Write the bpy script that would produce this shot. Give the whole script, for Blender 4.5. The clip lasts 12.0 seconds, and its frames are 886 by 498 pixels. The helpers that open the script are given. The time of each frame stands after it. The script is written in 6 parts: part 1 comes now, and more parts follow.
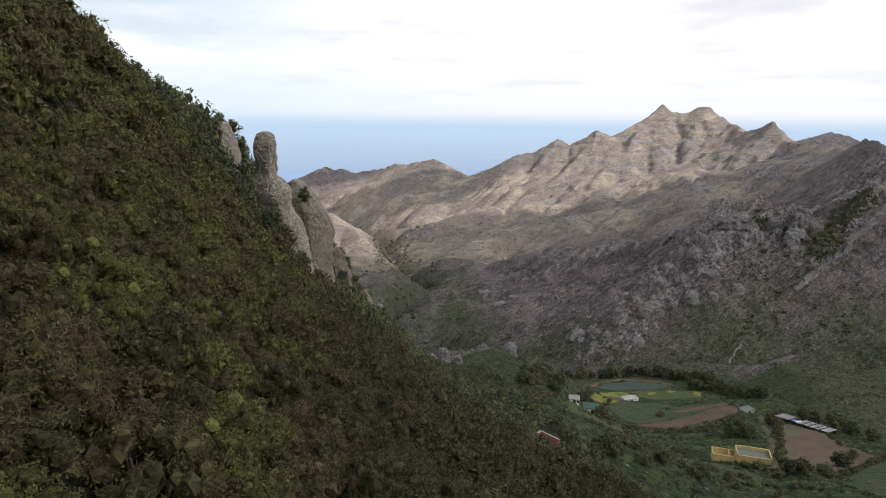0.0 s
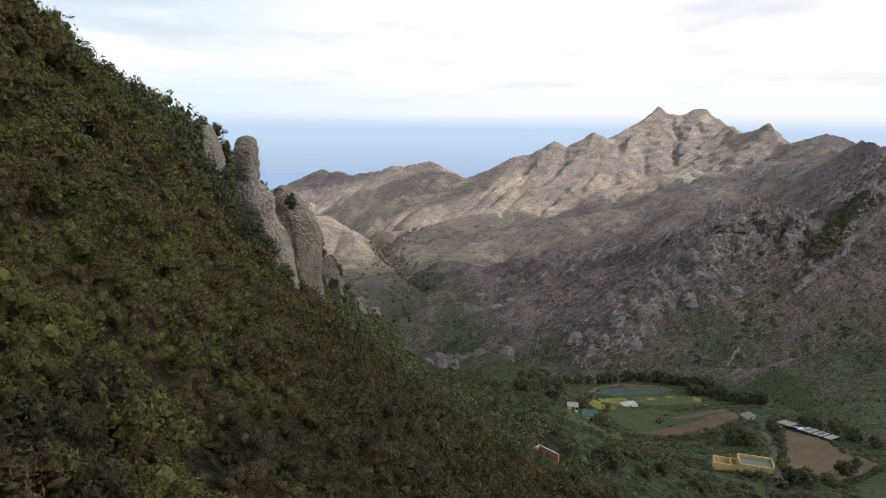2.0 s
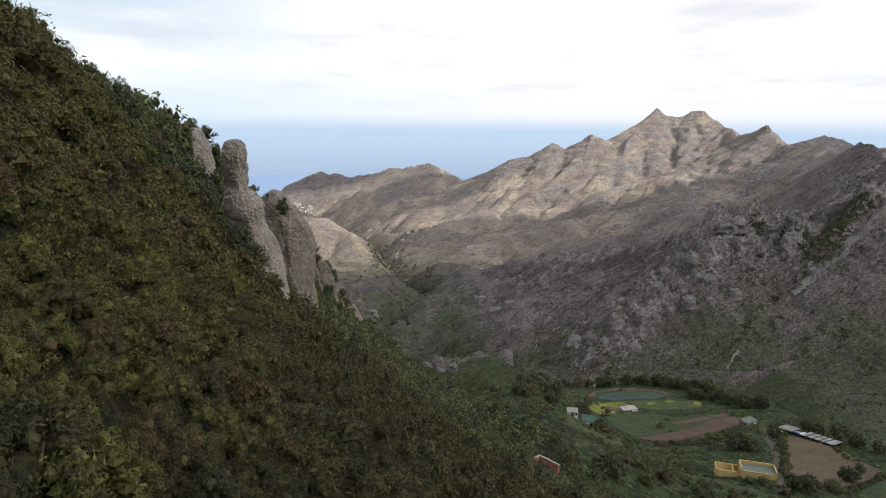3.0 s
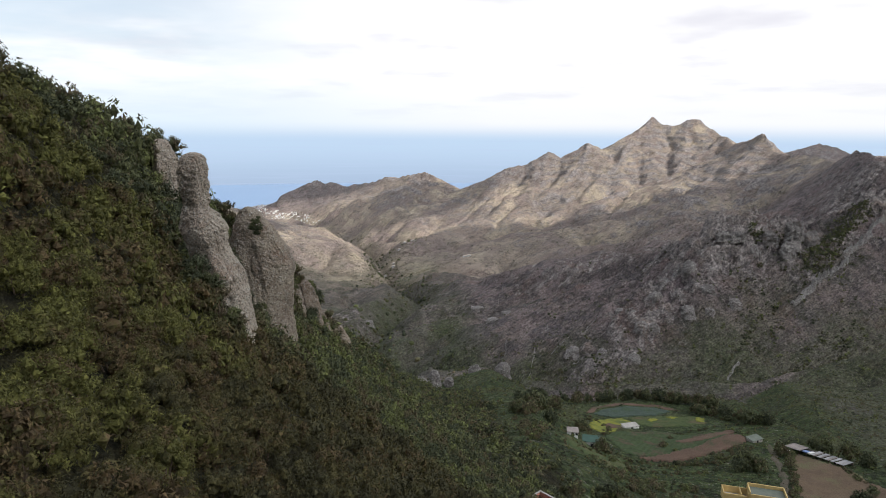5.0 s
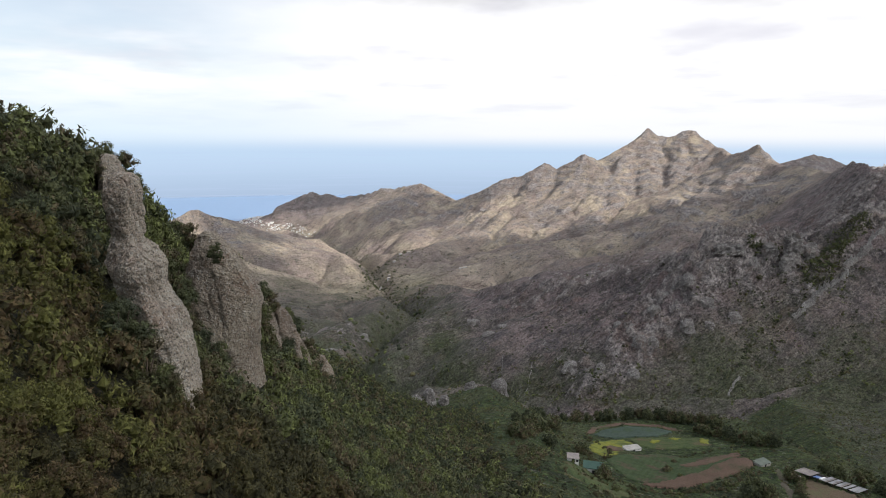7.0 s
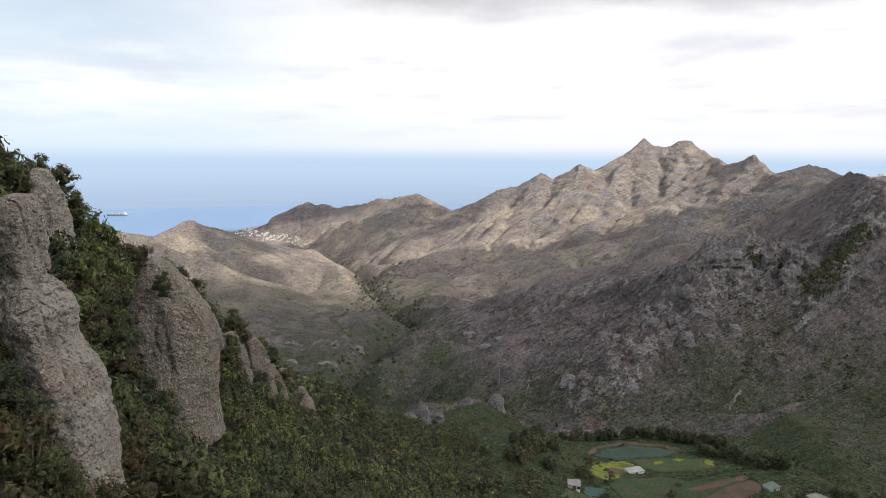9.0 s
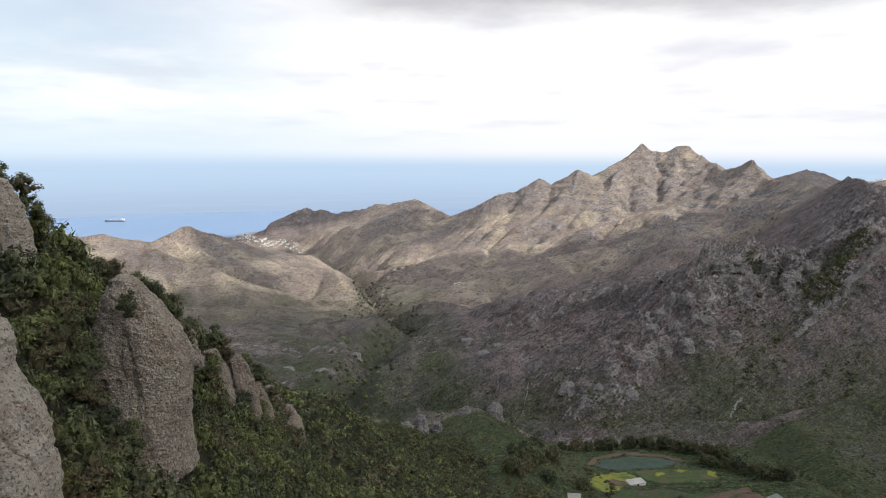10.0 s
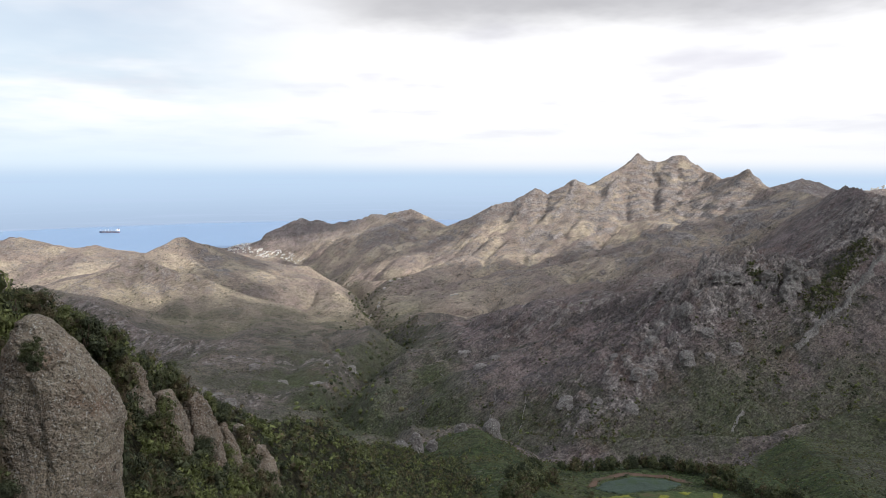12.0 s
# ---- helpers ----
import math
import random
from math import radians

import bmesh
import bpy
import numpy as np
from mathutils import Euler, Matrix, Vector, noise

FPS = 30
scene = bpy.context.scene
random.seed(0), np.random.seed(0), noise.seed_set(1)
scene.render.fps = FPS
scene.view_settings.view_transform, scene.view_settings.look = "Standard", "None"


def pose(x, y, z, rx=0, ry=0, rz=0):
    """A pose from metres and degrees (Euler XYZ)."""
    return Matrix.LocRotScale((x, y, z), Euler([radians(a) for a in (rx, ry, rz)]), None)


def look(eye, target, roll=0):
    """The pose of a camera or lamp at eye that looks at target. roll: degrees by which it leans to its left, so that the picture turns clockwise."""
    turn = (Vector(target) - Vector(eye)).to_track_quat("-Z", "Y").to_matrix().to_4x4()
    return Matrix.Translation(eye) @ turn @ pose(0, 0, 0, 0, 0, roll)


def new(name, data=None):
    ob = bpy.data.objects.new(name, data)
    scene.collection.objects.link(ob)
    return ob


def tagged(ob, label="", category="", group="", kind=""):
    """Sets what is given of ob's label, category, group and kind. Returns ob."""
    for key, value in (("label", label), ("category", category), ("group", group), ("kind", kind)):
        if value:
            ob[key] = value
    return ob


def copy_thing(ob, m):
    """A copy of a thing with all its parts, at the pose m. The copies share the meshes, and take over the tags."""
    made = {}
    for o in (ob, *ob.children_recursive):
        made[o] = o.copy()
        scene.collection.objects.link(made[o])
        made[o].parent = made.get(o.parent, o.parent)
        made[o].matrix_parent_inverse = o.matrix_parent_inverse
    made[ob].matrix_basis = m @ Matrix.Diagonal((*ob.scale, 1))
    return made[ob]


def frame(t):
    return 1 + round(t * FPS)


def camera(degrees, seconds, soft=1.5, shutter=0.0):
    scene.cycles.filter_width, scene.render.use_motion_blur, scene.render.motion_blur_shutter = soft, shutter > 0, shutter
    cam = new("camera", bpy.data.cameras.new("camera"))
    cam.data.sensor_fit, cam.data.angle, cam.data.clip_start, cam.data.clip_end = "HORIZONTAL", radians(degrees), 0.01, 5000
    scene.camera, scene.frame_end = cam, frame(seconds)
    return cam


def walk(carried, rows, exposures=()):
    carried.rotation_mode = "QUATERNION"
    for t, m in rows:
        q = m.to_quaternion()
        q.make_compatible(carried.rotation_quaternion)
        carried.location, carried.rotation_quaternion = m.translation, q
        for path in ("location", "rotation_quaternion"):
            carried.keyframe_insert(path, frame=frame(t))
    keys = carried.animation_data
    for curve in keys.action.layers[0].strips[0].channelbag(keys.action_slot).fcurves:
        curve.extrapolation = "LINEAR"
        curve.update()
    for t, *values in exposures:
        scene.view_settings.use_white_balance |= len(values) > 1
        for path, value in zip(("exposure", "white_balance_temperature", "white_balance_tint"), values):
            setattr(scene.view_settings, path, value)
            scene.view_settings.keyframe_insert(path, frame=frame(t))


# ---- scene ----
cam = camera(70.8, 12.0, soft=0.9)
# seconds, eye x y z, tilt from straight down, roll, yaw
PATH = [
    (0, 0.298, 1.571, 430.467, 77.817, 0.512, -0.155),
    (0.5, 0.436, 2.414, 430.513, 77.862, 0.496, -0.210),
    (1, 0.512, 3.519, 430.522, 77.901, 0.475, -0.304),
    (1.5, 0.609, 4.639, 430.545, 77.957, 0.462, -0.380),
    (2, 0.709, 5.854, 430.555, 78.015, 0.445, -0.446),
    (2.5, 0.795, 7.211, 430.570, 78.100, 0.430, -0.513),
    (3, 0.931, 8.586, 430.600, 78.190, 0.406, -0.591),
    (5, 1.680, 16.630, 430.718, 78.976, 0.329, -0.903),
    (5.5, 1.915, 18.984, 430.755, 79.230, 0.316, -0.977),
    (6, 2.169, 21.339, 430.805, 79.491, 0.290, -1.074),
    (6.5, 2.466, 23.935, 430.865, 79.745, 0.275, -1.165),
    (7, 2.785, 26.295, 430.904, 79.985, 0.261, -1.245),
    (9, 3.830, 35.972, 431.046, 80.892, 0.250, -1.568),
    (9.5, 4.174, 38.344, 431.091, 81.131, 0.231, -1.639),
    (10, 4.567, 40.533, 431.178, 81.381, 0.184, -1.710),
    (10.5, 4.930, 42.814, 431.286, 81.611, 0.147, -1.780),
    (11, 5.275, 45.139, 431.357, 81.844, 0.107, -1.863),
    (11.5, 5.523, 47.739, 431.384, 82.056, 0.086, -1.953),
    (12, 5.792, 50.332, 431.362, 82.277, 0.055, -2.027),
]


def row_pose(x, y, z, tilt, roll, yaw):
    p, a = radians(tilt - 90), radians(yaw)
    way = Vector((-math.sin(a) * math.cos(p), math.cos(a) * math.cos(p), math.sin(p)))
    return look((x, y, z), Vector((x, y, z)) + 50 * way, roll)


walk(cam, [(t, row_pose(*r)) for t, *r in PATH], exposures=[(0, 0.0), (12, 0.0)])

# ---- sky and sun ----
SUN_WAY = Vector((0.74, -0.32, 0.60)).normalized()   # towards the sun
world = bpy.data.worlds.new("sky")
scene.world = world
world.use_nodes = True


class Nodes:
    """Short hand for building node trees."""

    def __init__(self, tree):
        self.t = tree
        tree.nodes.clear()

    def add(self, kind, **values):
        n = self.t.nodes.new(kind)
        for k, v in values.items():
            setattr(n, k, v)
        return n

    def put(self, socket, value):
        if hasattr(value, "is_linked"):
            self.t.links.new(value, socket)
        elif isinstance(value, (tuple, list)) and len(value) == 3 and socket.type == "RGBA":
            socket.default_value = (*value, 1)
        else:
            socket.default_value = value

    def math(self, op, a, b=0.0, c=0.0, clamp=False):
        n = self.add("ShaderNodeMath", operation=op, use_clamp=clamp)
        for s, v in zip(n.inputs, (a, b, c)):
            self.put(s, v)
        return n.outputs[0]

    def mix(self, f, a, b, blend="MIX"):
        n = self.add("ShaderNodeMix", data_type="RGBA", blend_type=blend)
        self.put(n.inputs[0], f)
        self.put(n.inputs[6], a)
        self.put(n.inputs[7], b)
        return n.outputs[2]

    def ramp(self, f, lo, hi, a=0.0, b=1.0):
        n = self.add("ShaderNodeMapRange", interpolation_type="SMOOTHSTEP")
        for s, v in zip(n.inputs, (f, lo, hi, a, b)):
            self.put(s, v)
        return n.outputs[0]

    def noise(self, vec, scale, detail=4.0, rough=0.55, lac=2.0, kind="FBM"):
        n = self.add("ShaderNodeTexNoise", noise_type=kind)
        self.put(n.inputs["Vector"], vec)
        n.inputs["Scale"].default_value = scale
        n.inputs["Detail"].default_value = detail
        n.inputs["Roughness"].default_value = rough
        n.inputs["Lacunarity"].default_value = lac
        return n.outputs[0]

    def voronoi(self, vec, scale, feature="F1", rand=1.0):
        n = self.add("ShaderNodeTexVoronoi", feature=feature)
        self.put(n.inputs["Vector"], vec)
        n.inputs["Scale"].default_value = scale
        n.inputs["Randomness"].default_value = rand
        return n.outputs["Distance"]

    def scaled(self, vec, s, rot=(0, 0, 0)):
        n = self.add("ShaderNodeMapping")
        self.put(n.inputs[0], vec)
        n.inputs["Scale"].default_value = s
        n.inputs["Rotation"].default_value = rot
        return n.outputs[0]


w = Nodes(world.node_tree)
tc = w.add("ShaderNodeTexCoord").outputs["Generated"]
sep = w.add("ShaderNodeSeparateXYZ")
w.put(sep.inputs[0], tc)
dx, dy, dz = sep.outputs
sky = w.add("ShaderNodeTexSky", sky_type="NISHITA", sun_disc=False,
            sun_elevation=math.asin(SUN_WAY.z), sun_rotation=math.atan2(SUN_WAY.x, SUN_WAY.y), altitude=430.0)
blue = w.mix(1.0, sky.outputs[0], (0.12, 0.12, 0.12), "MULTIPLY")
# cloud deck: directions flattened onto a plane overhead
flat = w.math("ADD", w.math("MAXIMUM", dz, 0.0), 0.11)
comb = w.add("ShaderNodeCombineXYZ")
w.put(comb.inputs[0], w.math("DIVIDE", dx, flat))
w.put(comb.inputs[1], w.math("DIVIDE", dy, flat))
plane = comb.outputs[0]
veil = w.noise(plane, 0.5, 5.0, 0.55)
open_sea = w.ramp(dx, -0.45, -0.05, 1.0, 0.0)         # the deck thins over the open sea
thin = w.math("MULTIPLY", open_sea, w.ramp(veil, 0.40, 0.66, 1.0, 0.0))
bright = w.mix(w.ramp(w.noise(plane, 0.9, 4.0, 0.5), 0.48, 0.70), (1.10, 1.10, 1.12), (0.86, 0.86, 0.93))
edge = w.math("ADD", dz, w.math("MULTIPLY", w.math("SUBTRACT", w.noise(plane, 0.8, 5.0, 0.6), 0.5), 0.11))
deck = w.math("MULTIPLY", w.ramp(edge, 0.175, 0.235), w.ramp(w.math("ADD", dx, w.math("MULTIPLY", veil, 0.3)), -0.12, 0.12))
grey = w.mix(w.noise(plane, 1.3, 5.0, 0.6), (0.46, 0.46, 0.49), (0.74, 0.74, 0.77))
upper = w.mix(deck, bright, grey)
dot = w.add("ShaderNodeVectorMath", operation="DOT_PRODUCT")
w.put(dot.inputs[0], tc)
dot.inputs[1].default_value = SUN_WAY
glow = w.math("POWER", w.math("MAXIMUM", dot.outputs["Value"], 0.0), 5.0)
glow = w.math("ADD", w.math("MULTIPLY", glow, 3.0), w.math("ADD", w.math("MULTIPLY", w.noise(plane, 1.3, 5.0, 0.6), 0.4), 0.62))
overhead = w.mix(1.0, w.mix(1.0, (0, 0, 0), (0.92, 0.99, 1.12), "ADD"), glow, "MULTIPLY")
upper = w.mix(w.ramp(dz, 0.26, 0.50), upper, overhead)
upper = w.mix(w.math("MULTIPLY", thin, 0.85), upper, w.mix(0.55, blue, (0.85, 0.95, 1.05)))
# pale haze along the horizon, far sea below it
haze = w.ramp(dz, 0.0, 0.10, 0.95, 0.0)
upper = w.mix(haze, upper, w.mix(w.ramp(dx, -0.5, 0.2), (0.77, 0.90, 1.02), (0.96, 0.98, 1.02)))
sea_far = w.mix(w.ramp(dz, -0.10, -0.02), (0.43, 0.55, 0.74), (0.56, 0.72, 0.92))
streak = w.noise(w.scaled(tc, (2.0, 2.0, 90.0)), 3.0, 3.0, 0.5)
sea_far = w.mix(w.ramp(streak, 0.45, 0.75, 0.0, 0.35), sea_far, (0.55, 0.67, 0.90))
col = w.mix(w.ramp(dz, -0.022, 0.010), sea_far, upper)
bg = w.add("ShaderNodeBackground")
w.put(bg.inputs[0], col)
bg.inputs[1].default_value = 1.0
w.put(w.add("ShaderNodeOutputWorld").inputs[0], bg.outputs[0])

sun = new("sun", bpy.data.lights.new("sun", "SUN"))
sun.data.energy, sun.data.angle, sun.data.color = 5.0, radians(0.6), (1.0, 0.96, 0.90)
sun.matrix_world = look((0, 0, 900), Vector((0, 0, 900)) - SUN_WAY)

# ---- numeric noise for the land's shape ----
GRID = np.random.RandomState(7).rand(256, 256) * 2 * np.pi
GX, GY = np.cos(GRID), np.sin(GRID)


def perlin(x, y, seed=0):
    x, y = x + 17.3 * seed, y - 9.1 * seed
    xi, yi = np.floor(x).astype(int), np.floor(y).astype(int)
    fx, fy = x - xi, y - yi
    u, v = fx * fx * fx * (fx * (fx * 6 - 15) + 10), fy * fy * fy * (fy * (fy * 6 - 15) + 10)

    def corner(i, j):
        a, b = (xi + i) & 255, (yi + j) & 255
        return GX[a, b] * (fx - i) + GY[a, b] * (fy - j)

    top = corner(0, 0) * (1 - u) + corner(1, 0) * u
    low = corner(0, 1) * (1 - u) + corner(1, 1) * u
    return (top * (1 - v) + low * v) * 1.5


def fbm(x, y, octaves=4, seed=0, gain=0.5):
    out, amp, f = 0 * x, 1.0, 1.0
    for o in range(octaves):
        out, amp, f = out + amp * perlin(x * f, y * f, seed + 3 * o), amp * gain, f * 2.03
    return out


def ridged(x, y, octaves=4, seed=0, gain=0.5):
    out, amp, f = 0 * x, 1.0, 1.0
    for o in range(octaves):
        out, amp, f = out + amp * (1 - 2.2 * np.abs(perlin(x * f, y * f, seed + 3 * o))), amp * gain, f * 2.07
    return out


def step(a, b, v):
    t = np.clip((v - a) / (b - a), 0, 1)
    return t * t * (3 - 2 * t)


# ---- the land: crests (x, y, z, side slope) with their flanks, a tilted valley bench, stream beds ----
# each crest: how far its flanks reach, how strongly they are ribbed, how ragged the crest is
RIDGES = []


def crest(reach, ribs, ragged, line):
    RIDGES.append((reach, ribs, ragged, line))


# main mountain to the south-east: long western crest, then the twin summits and the horn
crest(260, 0.5, 0.30, [(106, 2500, 191, .5), (193, 2470, 216, .55), (239, 2450, 246, .6), (299, 2440, 282, .65), (369, 2440, 290, .65), (442, 2450, 342, .75),
                       (486, 2450, 316, .7), (562, 2450, 353, .75), (601, 2450, 377, .8), (668, 2460, 348, .7), (741, 2500, 391, .75), (849, 2580, 431, .8)])
crest(260, 0.5, 0.25, [(849, 2580, 431, .8), (898, 2630, 459, .85), (947, 2640, 449, .8), (1003, 2620, 449, .8), (1042, 2600, 456, .8), (1081, 2580, 454, .8),
                       (1099, 2550, 433, .75), (1120, 2500, 404, .75), (1131, 2430, 397, .75), (1122, 2350, 377, .7), (1073, 2150, 395, .75), (1052, 2030, 406, .8),
                       (1059, 1950, 360, .6)])
# steep rock caps on the summits, the horn, the western teeth and the fin below them
crest(40, 0, 0.15, [(870, 2605, 440, 1.4), (892, 2630, 474, 1.7), (908, 2640, 480, 1.7), (924, 2640, 477, 1.7), (938, 2640, 464, 1.5), (952, 2640, 456, 1.3)])
crest(40, 0, 0.15, [(1018, 2610, 456, 1.4), (1037, 2600, 470, 1.5), (1065, 2590, 477, 1.6), (1082, 2580, 470, 1.5), (1096, 2570, 440, 1.4)])
crest(30, 0, 0.15, [(1101, 2550, 440, 1.3), (1109, 2540, 435, 1.3)])
crest(30, 0, 0.15, [(1119, 2450, 405, 1.2), (1135, 2425, 397, 1.2), (1139, 2400, 382, 1.2)])
crest(40, 0, 0.15, [(1061, 2090, 407, 1.4), (1051, 2040, 420, 1.6), (1051, 2020, 420, 1.6), (1056, 2000, 403, 1.4), (1064, 1970, 374, 1.4)])
crest(26, 0, 0.15, [(426, 2445, 331, 1.2), (441, 2450, 344, 1.3), (459, 2450, 338, 1.2)])
crest(30, 0, 0.15, [(573, 2450, 364, 1.2), (601, 2450, 379, 1.3), (623, 2450, 364, 1.2)])
crest(30, 0, 0.15, [(756, 2440, 379, 1.2), (723, 2400, 350, 1.3), (698, 2350, 320, 1.3), (646, 2270, 263, 1.1)])
crest(34, 0, 0.15, [(256, 2440, 258, .9), (241, 2380, 213, 1), (221, 2300, 169, .9)])
crest(34, 0, 0.15, [(440, 2440, 338, 1), (405, 2360, 284, 1), (360, 2270, 223, .9)])
crest(34, 0, 0.15, [(598, 2440, 375, 1), (551, 2350, 310, 1), (488, 2250, 245, .9)])
crest(24, 0, 0.15, [(-124, 2645, 211, 1), (-87, 2612, 239, 1.2), (-57, 2602, 247, 1.2)])
crest(20, 0, 0.15, [(-231, 2960, 197, 1), (-205, 2930, 215, 1.2), (-189, 2925, 208, 1.1)])
crest(20, 0, 0.15, [(-610, 3155, 163, 1), (-592, 3150, 174, 1.2)])
# crest that links the horn to the nearer mountain
crest(240, 0.7, 0.3, [(1059, 1950, 360, .6), (1062, 1800, 358, .6), (1032, 1650, 354, .6), (892, 1400, 358, .7), (821, 1250, 380, .9), (787, 1170, 392, 1),
                      (778, 1140, 393, 1), (774, 1100, 384, 1), (769, 1050, 381, 1)])
# long spurs that run down from the main mountain into the valley
crest(230, 0.5, 0.2, [(930, 1850, 253, .45), (734, 1780, 220, .42), (516, 1700, 192, .4), (317, 1620, 168, .4), (165, 1560, 136, .36), (52, 1500, 107, .33),
                      (-28, 1450, 93, .3)])
crest(130, 0.3, 0.1, [(161, 2050, 139, .4), (67, 1980, 121, .4), (-21, 1900, 102, .36), (-85, 1830, 90, .32), (-140, 1800, 86, .3)])
# nearer dark mountain with the cliff
crest(200, 0.7, 1.0, [(-19, 880, 155, .45), (51, 940, 178, .36), (128, 900, 206, .34), (233, 850, 230, .36), (276, 765, 250, .5), (297, 720, 296, .75), (314, 680, 324, .95),
                      (332, 645, 352, 1.1), (359, 635, 362, 1.1), (392, 625, 350, 1.0), (460, 640, 361, 1.0), (560, 780, 376, 1.0), (703, 1030, 384, 1.0), (760, 1060, 381, 1.0)])
crest(120, .5, 1.0, [(460, 640, 361, .7), (427, 600, 326, .8), (384, 580, 288, .8), (345, 560, 246, .8)])
crest(90, .4, 1.0, [(345, 640, 356, 1.0), (300, 640, 316, .9), (262, 625, 281, .8), (215, 598, 241, .8), (150, 575, 208, .7)])
# rocky hill and headland before the sea
crest(220, .35, 0.3, [(-455, 2780, 28, .5), (-349, 2740, 108, .5), (-247, 2700, 165, .55), (-124, 2650, 213, .65), (-87, 2610, 239, .8), (-36, 2600, 249, .8),
                       (6, 2570, 235, .65), (106, 2500, 191, .5)])
crest(220, .35, 0.15, [(-759, 3290, 45, .7), (-728, 3260, 84, .7), (-652, 3180, 141, .7), (-592, 3150, 171, .8), (-552, 3140, 161, .7), (-478, 3110, 163, .65),
                       (-440, 3090, 146, .6), (-362, 3060, 162, .6), (-275, 3000, 178, .6), (-203, 2930, 213, .7), (-176, 2920, 203, .6), (-109, 2860, 220, .6),
                       (-74, 2700, 228, .6)])
# pyramid hill on the far side of the valley, its near spur and the low hump at its end
crest(260, .28, 0.25, [(-781, 1420, 154, .5), (-764, 1520, 165, .5), (-759, 1590, 171, .55), (-736, 1680, 187, .5), (-703, 1780, 211, .55), (-685, 1824, 226, .6),
                       (-667, 1830, 227, .6), (-643, 1850, 211, .5), (-580, 1900, 185, .5), (-558, 1920, 163, .45), (-509, 1940, 149, .42), (-447, 1930, 140, .42)])
crest(70, .10, 0.1, [(-729, 1680, 187, .7), (-679, 1640, 190, .8), (-615, 1590, 168, .85), (-546, 1570, 167, .85), (-494, 1545, 154, .8), (-426, 1500, 117, .6), (-380, 1440, 92, .5)])
crest(80, .10, 0.1, [(-447, 1930, 140, .6), (-366, 1860, 114, .65), (-288, 1780, 104, .6), (-232, 1720, 111, .6), (-202, 1690, 118, .65), (-175, 1640, 100, .6),
                     (-143, 1580, 81, .5)])
crest(90, .12, 0.1, [(-585, 1895, 183, .6), (-520, 1800, 140, .6), (-470, 1720, 112, .55), (-420, 1640, 92, .45)])
# low rocky ridge before it
crest(200, .4, 0.4, [(-797, 1350, 183, .5), (-729, 1330, 172, .5), (-596, 1220, 158, .45), (-470, 1120, 141, .45), (-380, 1060, 144, .45), (-310, 1040, 151, .42),
                     (-258, 1050, 144, .4), (-175, 1100, 134, .38), (-135, 1130, 135, .4), (-91, 1140, 124, .4), (-45, 1110, 117, .4)])
# sunny coast hill
crest(260, .3, 0.1, [(-1650, 2420, 140, .45), (-1567, 2420, 152, .45), (-1514, 2410, 164, .45), (-1461, 2400, 161, .45), (-1395, 2390, 139, .42),
                     (-1313, 2370, 128, .4), (-1267, 2360, 123, .4), (-1179, 2330, 143, .42), (-1130, 2310, 129, .4), (-1072, 2290, 114, .38),
                     (-996, 2250, 95, .35)])
# distant mountain
crest(300, .5, 0.15, [(1925, 3500, 296, .5), (2128, 3600, 331, .5), (2275, 3700, 355, .6), (2309, 3700, 352, .6), (2325, 3690, 335, .6), (2349, 3680, 335, .6),
                      (2381, 3650, 290, .6), (2413, 3600, 246, .6)])
# far slope with a town beyond the mountain
crest(250, .2, 0.1, [(2554, 3850, 222, .35), (2693, 3900, 262, .35), (2801, 3900, 283, .35), (2909, 3900, 305, .35), (3013, 3850, 327, .35), (3187, 3800, 343, .35)])
STREAM = [(470, 545, 248), (350, 533, 222), (250, 518, 207), (150, 545, 197), (60, 600, 180), (-58, 680, 163), (-93, 760, 146),
          (-83, 880, 130), (-56, 990, 121), (-24, 1120, 114), (-95, 1300, 84), (-120, 1560, 52), (-170, 1900, 30), (-330, 2300, 14), (-520, 2620, 6), (-640, 2800, 2)]
BROOK = [(163, 255, 303), (185, 330, 274), (215, 420, 240), (245, 516, 207)]
FLATS = [(-480, 2740, 16), (-640, 2860, 12), (-760, 3050, 10), (-930, 3180, 6)]
SHORE = [(-1060, 2480, 20), (-1235, 2760, 10), (-1700, 2800, 4)]


# bare rock: cliff and spur, white dike, scree, outcrops by the stream
CLIFFS = [(38, 1.1, [(372, 628), (332, 640), (300, 636), (262, 622), (215, 598), (150, 575)]),
          (26, .5, [(262, 622), (240, 580), (225, 560)]), (42, .95, [(-640, 1260), (-596, 1220), (-530, 1160), (-470, 1110), (-380, 1040), (-300, 1015)]),
          (30, .85, [(-310, 765), (-250, 752), (-212, 735), (-170, 790), (-125, 822)]), (36, .9, [(-313, 900), (-275, 930), (-221, 940), (-162, 930), (-110, 900)]),
          (30, .6, [(60, 800), (20, 860), (-10, 900)])]


